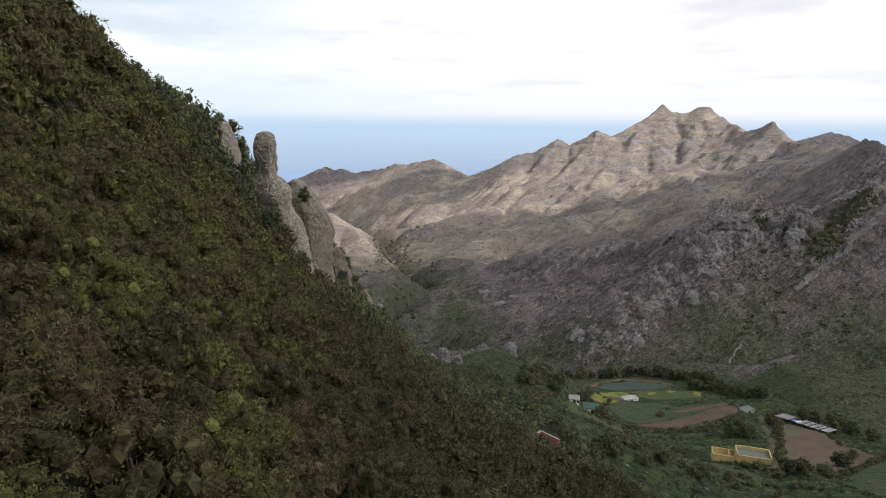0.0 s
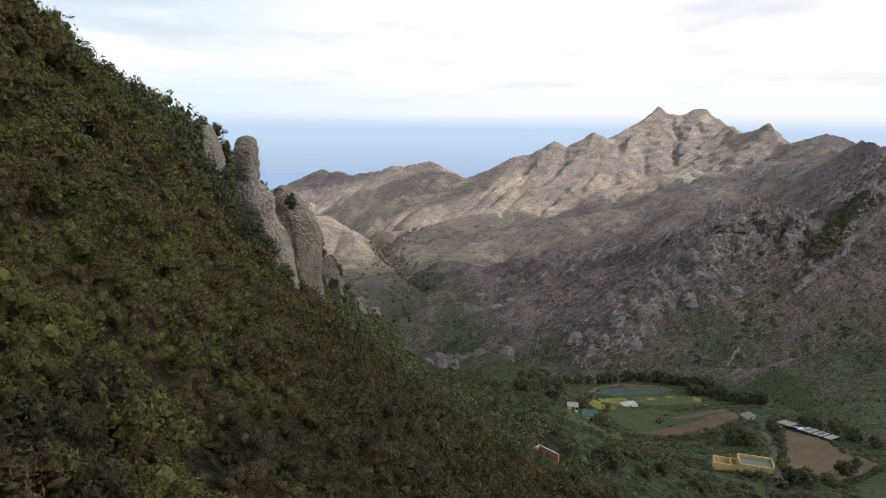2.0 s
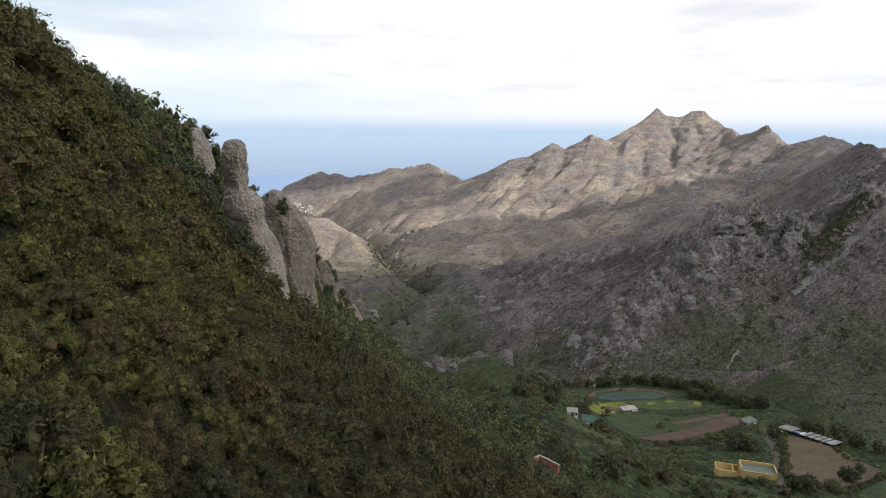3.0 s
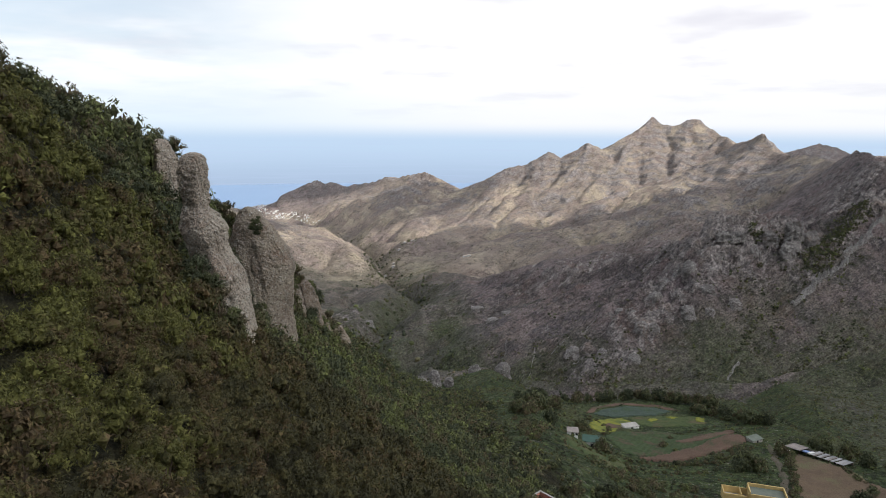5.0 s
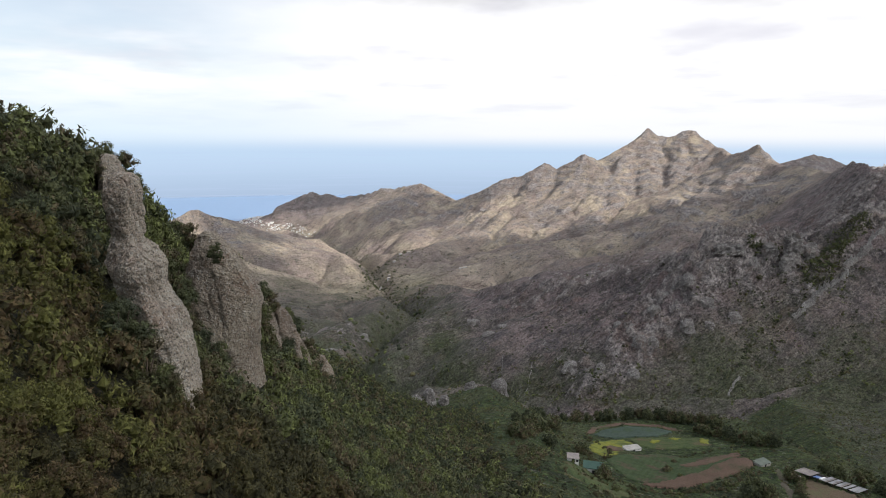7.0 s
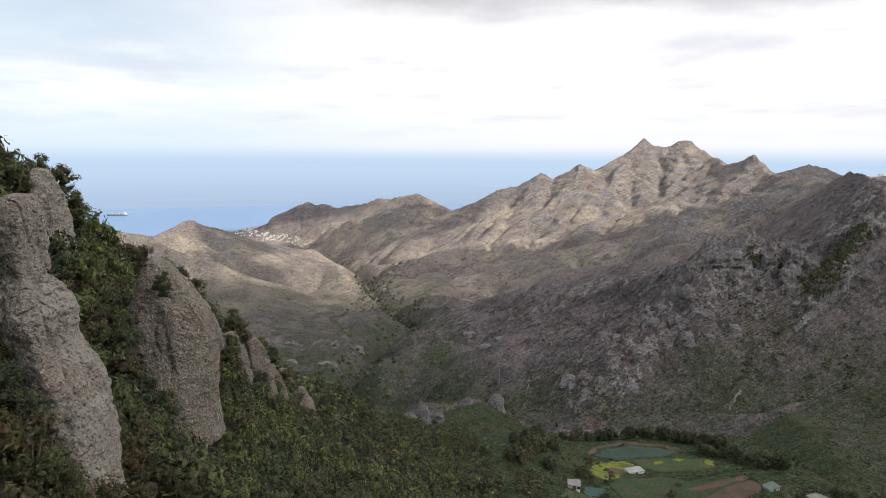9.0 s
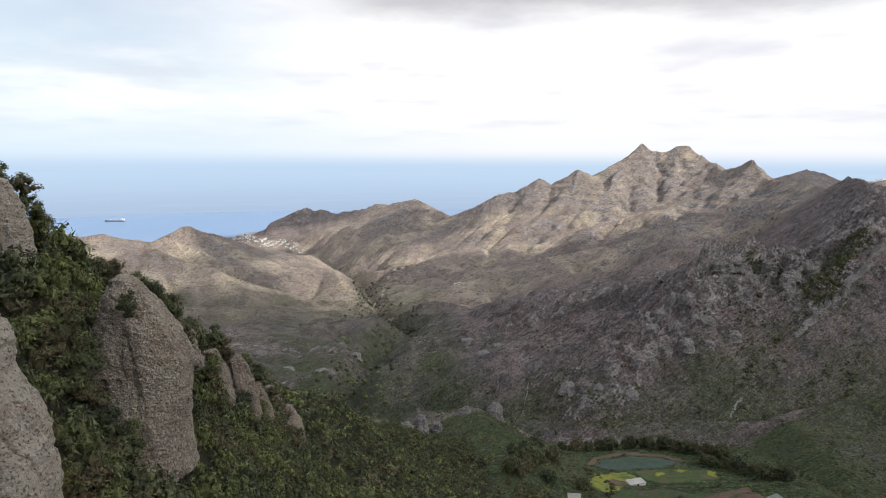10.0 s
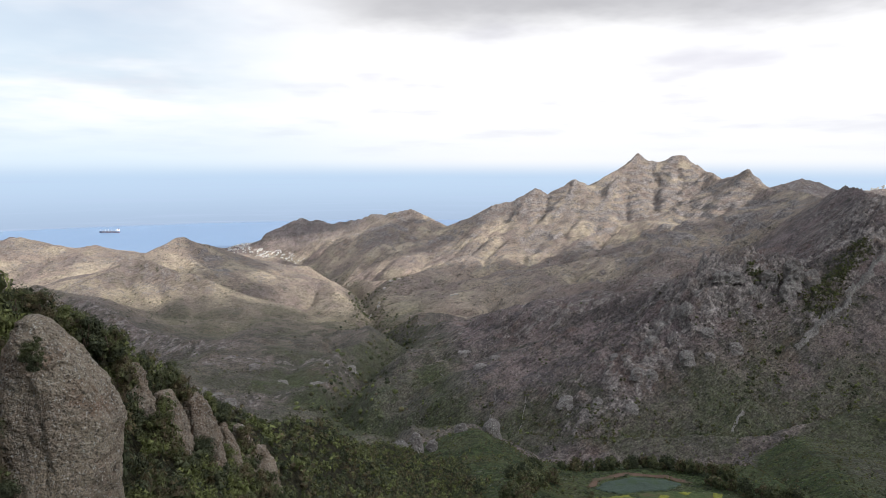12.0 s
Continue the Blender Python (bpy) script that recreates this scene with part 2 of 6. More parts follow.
def along(line, x, y):
    """Distance to a line in plan, the line's values at the nearest place, and the way gone along it."""
    best = np.full(x.shape, 1e9)
    vals = [np.zeros(x.shape) for _ in range(len(line[0]) - 2)]
    gone, start, side = np.zeros(x.shape), 0.0, np.zeros(x.shape)
    for a, b in zip(line, line[1:]):
        ux, uy = b[0] - a[0], b[1] - a[1]
        long = math.hypot(ux, uy)
        k = np.clip(((x - a[0]) * ux + (y - a[1]) * uy) / long**2, 0, 1)
        d = np.hypot(x - a[0] - k * ux, y - a[1] - k * uy)
        m = d < best
        best = np.where(m, d, best)
        for n, v in enumerate(vals):
            v[m] = (a[n + 2] + k * (b[n + 2] - a[n + 2]))[m]
        gone = np.where(m, start + k * long, gone)
        side = np.where(m, np.sign(ux * (y - a[1]) - uy * (x - a[0])), side)
        start += long
    return best, vals, gone, side


def ridge(line, reach, x, y):
    """Height of a crest with concave flanks, the distance from it, its own height and the way along it."""
    best = np.full(x.shape, -1e9)
    d, z, g, start = np.zeros(x.shape), np.zeros(x.shape), np.zeros(x.shape), 0.0
    for a, b in zip(line, line[1:]):
        dn, (zn, sn), gn, _ = along([a, b], x, y)
        top = zn - sn * reach * np.log1p(np.minimum(dn, 1.35 * reach) / reach) - np.maximum(0.3, sn / 2.35) * np.maximum(0, dn - 1.35 * reach)
        m = top > best
        best, d, z, g = np.where(m, top, best), np.where(m, dn, d), np.where(m, zn, z), np.where(m, start + gn, g)
        start += math.hypot(b[0] - a[0], b[1] - a[1])
    return best, d, z, g


def crest_x(y):
    return np.interp(y, [-60, 20, 60, 92, 105, 115, 130, 150, 200, 300, 380], [-80, -48, -34.3, -35.5, -32, -29.8, -27, -25, -24, -16, 0])


class Wash:
    """Rain-cut gullies: how much the far land is worn down, where water gathers and where rock stands bare."""
    cell, x0, y0 = 9.0, -1900.0, 440.0
    grids = None

    def sample(self, k, x, y):
        if self.grids is None:
            return np.zeros(x.shape)
        g = self.grids[k]
        u = np.clip((x - self.x0) / self.cell, 0, g.shape[1] - 1.001)
        v = np.clip((y - self.y0) / self.cell, 0, g.shape[0] - 1.001)
        i, j = v.astype(int), u.astype(int)
        a, b = v - i, u - j
        return (g[i, j] * (1 - b) + g[i, j + 1] * b) * (1 - a) + (g[i + 1, j] * (1 - b) + g[i + 1, j + 1] * b) * a

    def run(self, steps=16, k=0.05):
        x, y = np.meshgrid(np.arange(self.x0, 1800, self.cell), np.arange(self.y0, 3000, self.cell))
        first = land(x, y)[0]
        h, (rows, cols) = first.copy(), x.shape
        edge = np.zeros(h.shape, bool)
        edge[0], edge[-1], edge[:, 0], edge[:, -1] = True, True, True, True
        edge |= h < 3
        inner = (1, -1, cols, -cols, cols + 1, cols - 1, 1 - cols, -cols - 1)
        area = np.ones(rows * cols)
        for _ in range(steps):
            z, seen, down, order = h.ravel().tolist(), edge.ravel().copy().tolist(), list(range(rows * cols)), []
            level = np.clip((h.ravel() + 70) * 4, 0, 2900).astype(int).tolist()     # shelves of a quarter metre
            shelves = [[] for _ in range(3000)]
            for i in np.nonzero(edge.ravel())[0].tolist():
                shelves[level[i]].append(i)
            for n, shelf in enumerate(shelves):
                for i in shelf:                       # a shelf grows while it is emptied
                    order.append(i)
                    c = i % cols
                    for go in inner:
                        j = i + go
                        if 0 <= j < len(z) and not seen[j] and abs(j % cols - c) < 2:
                            seen[j], down[j] = True, i
                            shelves[max(level[j], n)].append(j)
            wet = [1.0] * len(z)
            for i in reversed(order):
                if down[i] != i:
                    wet[down[i]] += wet[i]
            area = np.array(wet)
            bite = (k * np.sqrt(np.maximum(0, area - 8) * self.cell**2) / self.cell).tolist()
            for i in order:
                d = down[i]
                if d != i and z[i] > z[d]:
                    z[i] = (z[i] + bite[i] * z[d]) / (1 + bite[i])
            h = np.array(z).reshape(rows, cols)
            for axis in (0, 1):                       # steep banks slide
                g = np.diff(h, axis=axis)
                move = 0.25 * np.sign(g) * np.maximum(0, np.abs(g) - 1.3 * self.cell)
                pad = [(0, 0), (0, 0)]
                pad[axis] = (0, 1)
                h += np.pad(move, pad)
                pad[axis] = (1, 0)
                h -= np.pad(move, pad)
        worn = np.clip(h - first, -60, 6)
        for axis in (0, 1):
            worn = 0.5 * worn + 0.25 * (np.roll(worn, 1, axis) + np.roll(worn, -1, axis))
        gy, gx = np.gradient(h, self.cell)
        slope = np.hypot(gx, gy)
        wet = np.log10(np.maximum(area.reshape(rows, cols), 1))
        bare = step(0.62, 1.15, slope) * (1 - step(0.6, 1.4, wet))
        self.grids = (worn, step(1.2, 2.6, wet), bare)


WASH = Wash()


def land(x, y):
    """Height of the bare ground, and how rocky it is (0 to 1)."""
    x, y = np.asarray(x, float), np.asarray(y, float)
    wx, wy = x + 7 * fbm(x / 130, y / 130, 3, 5), y + 7 * fbm(x / 130, y / 130, 3, 9)
    far = step(330, 520, np.hypot(x - 60, y))
    h, crest_d, cap_d = np.full(x.shape, -60.0), np.full(x.shape, 1e9), np.full(x.shape, 1e9)
    for n, (reach, ribs, ragged, line) in enumerate(RIDGES):
        lx, ly = [p[0] for p in line], [p[1] for p in line]
        wide = 150 if reach < 50 else 1600                  # small caps matter only close by
        m = (x > min(lx) - wide) & (x < max(lx) + wide) & (y > min(ly) - wide) & (y < max(ly) + wide)
        if not m.any():
            continue
        qx, qy, f = x[m], y[m], far[m]
        rx, ry = qx * (1 - f) + wx[m] * f, qy * (1 - f) + wy[m] * f
        top, _, z, _ = ridge(line, reach, rx, ry)
        d, _, g, _ = along(line, rx, ry)
        crest_d[m] = np.minimum(crest_d[m], d)
        if reach < 50:
            cap_d[m] = np.minimum(cap_d[m], d)
        if ribs:
            by = np.exp(-(d / 190) ** 2)
            rib = by * ridged(g / 210 + 0.5 * fbm(qx / 300, qy / 300, 2, 41 + n), d / 600, 2, 11 + n, 0.35) + (1 - by) * ridged(wx[m] / 310, wy[m] / 310, 2, 21 + n, 0.4)
            fine = by * fbm(g / 34, d / 120, 3, 31 + n, 0.5)
            top = top + ribs * step(0, 160, d) * (40 * rib + 6 * fine - 19)
        near_crest = (1 - step(0, 70, d)) * (0.15 + 0.85 * step(120, 330, z)) * (fbm(qx / 30, qy / 30, 3, 50 + n) * 8 + 6 * ridged(qx / 55, qy / 55, 3, 70 + n) - 3)
        h[m] = np.maximum(h[m], top + ragged * near_crest)
    for line, z0 in ((FLATS, 1.0), (SHORE, 1.0)):
        d, (z,), g, side = along(line, x, y)
        h = np.maximum(h, z - 0.02 * d - 0.4 * np.maximum(0, d - 130))
    ds, (zs,), gs, _ = along(STREAM, x, y)
    h = np.maximum(h, zs + (0.25 - 0.13 * step(580, 800, y)) * ds - 0.45 * np.maximum(0, ds - 230) + 5 * fbm(x / 70, y / 70, 3, 66) * step(20, 120, ds))
    # tilted bench with the farm, ending in an edge above the stream
    edge = np.interp(x, [-60, 2, 52, 80, 110, 140, 175, 230, 340, 520], [380, 385, 430, 365, 345, 322, 335, 425, 497, 540])
    over = np.maximum(0, y - edge + 6 * fbm(x / 25, y / 25, 2, 77))
    bench = 323 - 0.24 * (y - 180) - 0.18 * np.maximum(0, y - 320) * (1 - step(100, 180, x)) + np.interp(x, [0, 95, 145, 340, 600], [2, 0, 3, -22, -24]) - 0.62 * over + 1.6 * fbm(x / 40, y / 40, 3, 78)
    bench += 0.35 * np.maximum(0, x - 175 - 0.55 * np.maximum(0, y - 180)) * (y < 520)
    # shrub-covered flank beside the way
    cx = crest_x(y)
    xe = np.maximum(x, cx)
    lower = 417.4 - 0.306 * y - np.where(xe < 0, 1.1, 0.56) * xe
    lower -= np.interp(y, [-100, 120, 145, 180, 300, 380, 460], [0, 2, 8, 14, 29, 27, 24]) * (1 - step(0, 45, x))
    u, v = np.clip(xe, -60, 8), np.clip(y, 5, 150) - 60
    flank = 401.6 - 0.751 * u - 0.36 * v + 0.00973 * u * u - 0.00277 * u * v - 0.00114 * v * v
    flank += -0.56 * np.maximum(0, x - 8) - 0.3 * np.minimum(0, y - 5)
    flank -= 4.5 * np.exp(-(((x + 18) / 4.5) ** 2 + ((y - 87) / 4) ** 2))      # hollow before the slab
    flank -= 1.9 * np.exp(-((y - 77) / 11) ** 2) * (1 - step(2, 13, x - cx))
    t = step(112, 150, y)
    flank = flank * (1 - t) + lower * t
    flank -= 0.85 * np.maximum(0, cx - x) + 0.5 * np.maximum(0, y - 470)
    flank += 1.1 * fbm(x / 14, y / 14, 3, 80) + 3.0 * fbm(x / 60, y / 60, 2, 81) * step(30, 90, np.hypot(x, y - 30))
    near = np.maximum(flank, bench)
    k = 8.0
    near = near + np.exp(-np.abs(flank - bench) / k) * k * 0.3
    db, (zb,), _, _ = along(BROOK, x, y)
    near = np.minimum(near, zb + 0.55 * db + 2 * fbm(x / 30, y / 30, 2, 82))
    h = np.maximum(h, near)
    h = np.minimum(h, zs + np.maximum(0, ds - 5) * 0.75 + 1)
    # broken rock on the steep mountain sides
    wild = step(150, 330, h * 0 + np.hypot(x - 70, y - 170)) * (1 - step(-3, 3, near - h + 1.5))
    h = h + wild * step(4, 60, crest_d) * (1 - 0.55 * (1 - step(760, 1000, y)) * step(20, 80, x)) * WASH.sample(0, x, y)
    mount = wild * step(20, 90, h - zs)
    strata = ridged(wx / 46 + h / 60, wy / 46, 4, 90, 0.58)
    rough = mount * step(-0.2, 1.2, strata + 0.9 * fbm(x / 170, y / 170, 3, 95))
    near_mt = 1 - step(760, 1050, y)
    bare = WASH.sample(2, x, y)
    u, v = 0.93 * wx + 0.37 * wy, -0.37 * wx + 0.93 * wy
    beds = ridged(u / 170, v / 34, 4, 93, 0.55)
    h = h + mount * near_mt * step(0, 80, x) * (7.0 * (beds - 0.5) + 3.0 * ridged(u / 90, v / 13, 3, 94, 0.6)) * step(10, 60, h - zs)
    rough = np.maximum(np.maximum(rough * 0.55, (0.5 + 0.25 * near_mt) * mount * bare), 0.85 * mount * near_mt * step(0.0, 0.45, beds - 0.85 + 0.5 * fbm(x / 40, y / 40, 3, 96)))
    # tilted ledges that climb across the near mountain side
    q = (h - 0.62 * x + 0.25 * y) / 10 + 0.9 * fbm(x / 60, y / 60, 4, 147)
    fr = q - np.floor(q)
    shelf = mount * (1 - step(900, 1150, y)) * step(-40, 60, x) * step(-0.15, 0.3, fbm(u / 110, v / 60, 3, 148)) * step(8, 40, h - zs)
    h = h + shelf * 4.6 * (step(0.62, 0.86, fr) - fr)
    rough = np.maximum(rough, 0.9 * shelf * step(0.52, 0.66, fr) * (1 - step(0.84, 0.96, fr)))
    # layered cliffs on the far heights
    q = h / 27 + 1.1 * fbm(x / 330, y / 330, 3, 141)
    fr = q - np.floor(q)
    layer = step(1250, 1500, y) * step(70, 170, h) * step(-0.25, 0.25, fbm(x / 160, y / 160, 3, 143) + 0.004 * (h - 220)) * step(-5, 40, crest_d)
    h = h + layer * 9 * (step(0.5, 0.85, fr) - fr)
    rough = np.maximum(rough, 0.85 * layer * step(0.45, 0.6, fr) * (1 - step(0.8, 0.95, fr)))
    rough = np.maximum(rough, (0.7 + 0.4 * fbm(x / 40, y / 40, 3, 145)) * np.exp(-(cap_d / 26) ** 2))
    h = h + 3.5 * np.exp(-(cap_d / 45) ** 2) * step(4, 22, cap_d) * (ridged(x / 30, y / 30, 3, 146, 0.6) - 0.3)
    for wide, hard, line in CLIFFS:
        d, _, g, _ = along([(*p, 0.0) for p in line], x, y)
        band = np.exp(-(d / wide) ** 2) * hard
        rough = np.maximum(rough, np.clip(band * (0.55 + 0.5 * fbm(x / 14, y / 14, 3, 99)), 0, 1))
        h = h + band * mount * 4.0 * ridged(u / 44, v / 12, 4, 101, 0.58)
    h = h + mount * near_mt * (1 - step(0, 80, x)) * 3.5 * (ridged(wx / 48 + 0.3 * wy / 48, wy / 30, 4, 108, 0.55) - 0.6)
    h = h + mount * near_mt * 1.3 * ridged(wx / 15, wy / 11, 3, 107, 0.6) + rough * (1.2 + 4.5 * near_mt * step(0, 80, x)) * (strata - 0.1) + wild * (0.6 + 1.2 * near_mt) * fbm(x / 17, y / 17, 3, 97)
    return h, rough


WASH.run()


def ground_z(x, y):
    return float(land(np.array([x]), np.array([y]))[0][0])


# ---- materials ----
def material(name, rough=0.9, spec=0.2):
    m = bpy.data.materials.new(name)
    m.use_nodes = True
    n = Nodes(m.node_tree)
    b = n.add("ShaderNodeBsdfPrincipled")
    b.inputs["Roughness"].default_value = rough
    b.inputs["Specular IOR Level"].default_value = spec
    n.put(n.add("ShaderNodeOutputMaterial").inputs[0], b.outputs[0])
    return m, n, b


def bump(n, b, height, distance, strength=1.0):
    k = n.add("ShaderNodeBump")
    k.inputs["Strength"].default_value = strength
    k.inputs["Distance"].default_value = distance
    n.put(k.inputs["Height"], height)
    n.put(b.inputs["Normal"], k.outputs[0])


def spot(n):
    return n.add("ShaderNodeNewGeometry").outputs["Position"]


def attr(n, name):
    return n.add("ShaderNodeAttribute", attribute_name=name).outputs["Fac"]


def land_material():
    m, n, b = material("hillside", 0.95, 0.1)
    p = spot(n)
    big, mid, fine = n.noise(p, 0.006, 5), n.noise(p, 0.035, 6, 0.6), n.noise(p, 0.3, 5, 0.65)
    lay = n.add("ShaderNodeCombineXYZ")
    for k, way in enumerate(((-0.37, 0.93, 0.0), (0.51, 0.20, -0.84), (-0.12, -0.046, -0.082))):
        q = n.add("ShaderNodeVectorMath", operation="DOT_PRODUCT")
        n.put(q.inputs[0], p)
        q.inputs[1].default_value = way
        n.put(lay.inputs[k], q.outputs["Value"])
    beds = n.noise(lay.outputs[0], 0.075, 7, 0.62)   # tilted layers
    dry = n.mix(n.ramp(big, 0.4, 0.62), (0.222, 0.174, 0.172), (0.262, 0.206, 0.190))
    dry = n.mix(n.ramp(mid, 0.42, 0.62), dry, (0.125, 0.108, 0.110))
    dry = n.mix(n.math("MULTIPLY", n.ramp(n.noise(p, 0.018, 5, 0.65), 0.54, 0.66), 0.8), dry, (0.192, 0.134, 0.120))
    dry = n.mix(n.math("MULTIPLY", n.ramp(beds, 0.50, 0.62), 0.5), dry, (0.100, 0.090, 0.090))
    # dry grass tones, raised so that far slopes carry painted-in sunlight
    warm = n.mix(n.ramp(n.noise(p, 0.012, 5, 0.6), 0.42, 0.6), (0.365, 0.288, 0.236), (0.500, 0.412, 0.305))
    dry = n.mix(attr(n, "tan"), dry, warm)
    scrub = n.math("MULTIPLY", n.ramp(n.noise(p, 0.12, 5, 0.7), 0.50, 0.62), n.ramp(mid, 0.35, 0.6))
    dry = n.mix(n.math("MULTIPLY", scrub, 0.75), dry, (0.062, 0.062, 0.046))
    green = n.mix(n.ramp(fine, 0.35, 0.65), (0.050, 0.072, 0.032), (0.092, 0.120, 0.048))
    green = n.mix(n.math("MULTIPLY", n.ramp(n.noise(p, 0.11, 6, 0.75), 0.50, 0.60), 0.7), green, (0.034, 0.042, 0.026))
    green = n.mix(n.ramp(mid, 0.45, 0.7), green, (0.100, 0.110, 0.052))
    c = n.mix(attr(n, "green"), dry, green)
    c = n.mix(n.math("MULTIPLY", n.ramp(n.noise(p, 0.42, 4, 0.65), 0.55, 0.62), n.math("SUBTRACT", 0.55, n.math("MULTIPLY", attr(n, "tan"), 0.35))), c, (0.056, 0.052, 0.038))       # low bushes
    c = n.mix(n.math("MULTIPLY", n.ramp(n.noise(n.scaled(p, (1, 1, 1), (0.5, 0.9, 0.3)), 0.55, 4, 0.7), 0.60, 0.66), 0.55), c, (0.290, 0.262, 0.246))   # loose stones
    stone = n.mix(n.ramp(n.noise(p, 0.16, 7, 0.72), 0.36, 0.62), (0.150, 0.132, 0.126), (0.400, 0.358, 0.332))
    stone = n.mix(n.math("MULTIPLY", n.ramp(n.noise(p, 0.05, 4), 0.55, 0.7), 0.6), stone, (0.250, 0.185, 0.150))
    broken = n.math("ADD", n.math("MULTIPLY", n.math("SUBTRACT", fine, 0.5), 0.8), n.math("MULTIPLY", n.math("SUBTRACT", n.noise(p, 0.07, 6, 0.7), 0.5), 1.1))
    show = n.math("MULTIPLY", n.ramp(n.math("ADD", attr(n, "rock"), broken), 0.42, 0.72), n.math("SUBTRACT", 1.0, n.math("MULTIPLY", attr(n, "green"), 0.8)))
    c = n.mix(show, c, stone)
    # broken ledges that follow the tilted layers, the shadow below them painted dark
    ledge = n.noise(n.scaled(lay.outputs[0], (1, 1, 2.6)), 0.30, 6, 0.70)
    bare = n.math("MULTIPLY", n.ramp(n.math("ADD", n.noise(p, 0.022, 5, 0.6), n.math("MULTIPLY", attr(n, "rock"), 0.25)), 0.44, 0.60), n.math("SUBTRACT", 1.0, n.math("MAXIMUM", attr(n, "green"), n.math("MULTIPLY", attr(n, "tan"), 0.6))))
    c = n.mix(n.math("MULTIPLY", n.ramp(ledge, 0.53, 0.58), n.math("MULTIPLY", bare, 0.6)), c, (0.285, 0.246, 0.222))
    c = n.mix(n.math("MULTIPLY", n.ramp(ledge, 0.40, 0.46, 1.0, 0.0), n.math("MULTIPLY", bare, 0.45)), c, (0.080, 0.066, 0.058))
    # ground among the flank shrubs, near-black to paint shade into the gaps
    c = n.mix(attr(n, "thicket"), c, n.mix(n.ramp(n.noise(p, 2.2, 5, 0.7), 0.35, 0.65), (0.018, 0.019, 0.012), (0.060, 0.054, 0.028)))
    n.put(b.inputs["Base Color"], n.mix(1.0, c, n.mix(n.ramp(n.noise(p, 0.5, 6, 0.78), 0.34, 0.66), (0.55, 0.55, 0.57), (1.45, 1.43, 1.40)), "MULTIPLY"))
    rise = n.math("ADD", fine, n.math("MULTIPLY", n.noise(p, 0.09, 7, 0.68), 2.0))
    rise = n.math("ADD", rise, n.math("MULTIPLY", show, 0.5))
    bump(n, b, n.math("ADD", rise, n.math("ADD", n.math("MULTIPLY", beds, 4.2), n.math("MULTIPLY", ledge, 1.4))), 5.0, 1.0)
    return m


def sea_material():
    m, n, b = material("sea", 0.4, 0.10)
    p = spot(n)
    c = n.mix(n.ramp(n.noise(n.scaled(p, (1, 0.25, 1), (0, 0, 0.35)), 0.0016, 4), 0.4, 0.65), (0.145, 0.225, 0.345), (0.160, 0.240, 0.360))
    n.put(b.inputs["Base Color"], c)
    bump(n, b, n.noise(p, 0.06, 4), 1.0, 0.5)
    return m


def leaf_material(name, tones, scale=0.45):
    """Leaves whose hue goes with the plant: two greens, fresh tips and brown heath."""
    m, n, b = material(name, 0.75, 0.15)
    p = spot(n)
    geo = n.add("ShaderNodeNewGeometry")
    leaf_tint, isl = attr(n, "leaf_tint"), geo.outputs["Random Per Island"]
    own = n.math("ADD", leaf_tint, n.math("MULTIPLY", n.math("SUBTRACT", n.noise(p, scale * 2, 3, 0.6), 0.5), 1.1))
    c = n.mix(n.ramp(own, 0.15, 0.45), tones[0], tones[1])
    c = n.mix(n.math("MULTIPLY", n.ramp(own, 0.44, 0.54), n.ramp(own, 0.60, 0.70, 1.0, 0.0)), c, tones[3])
    c = n.mix(n.ramp(own, 0.66, 0.92), c, tones[2])
    c = n.mix(1.0, c, n.mix(n.ramp(n.noise(p, scale * 5, 2), 0.35, 0.65), (0.72, 0.72, 0.74), (1.28, 1.27, 1.22)), "MULTIPLY")
    c = n.mix(1.0, c, n.mix(isl, (0.62, 0.62, 0.62), (1.62, 1.58, 1.46)), "MULTIPLY")
    n.put(b.inputs["Base Color"], c)
    bump(n, b, n.noise(p, 14.0, 3, 0.7), 0.10, 0.8)
    tr = n.add("ShaderNodeBsdfTranslucent")
    n.put(tr.inputs[0], c)
    mx = n.add("ShaderNodeMixShader")
    mx.inputs[0].default_value = 0.25
    n.put(mx.inputs[1], b.outputs[0])
    n.put(mx.inputs[2], tr.outputs[0])
    out = [k for k in n.t.nodes if k.bl_idname == "ShaderNodeOutputMaterial"][0]
    n.put(out.inputs[0], mx.outputs[0])
    return m


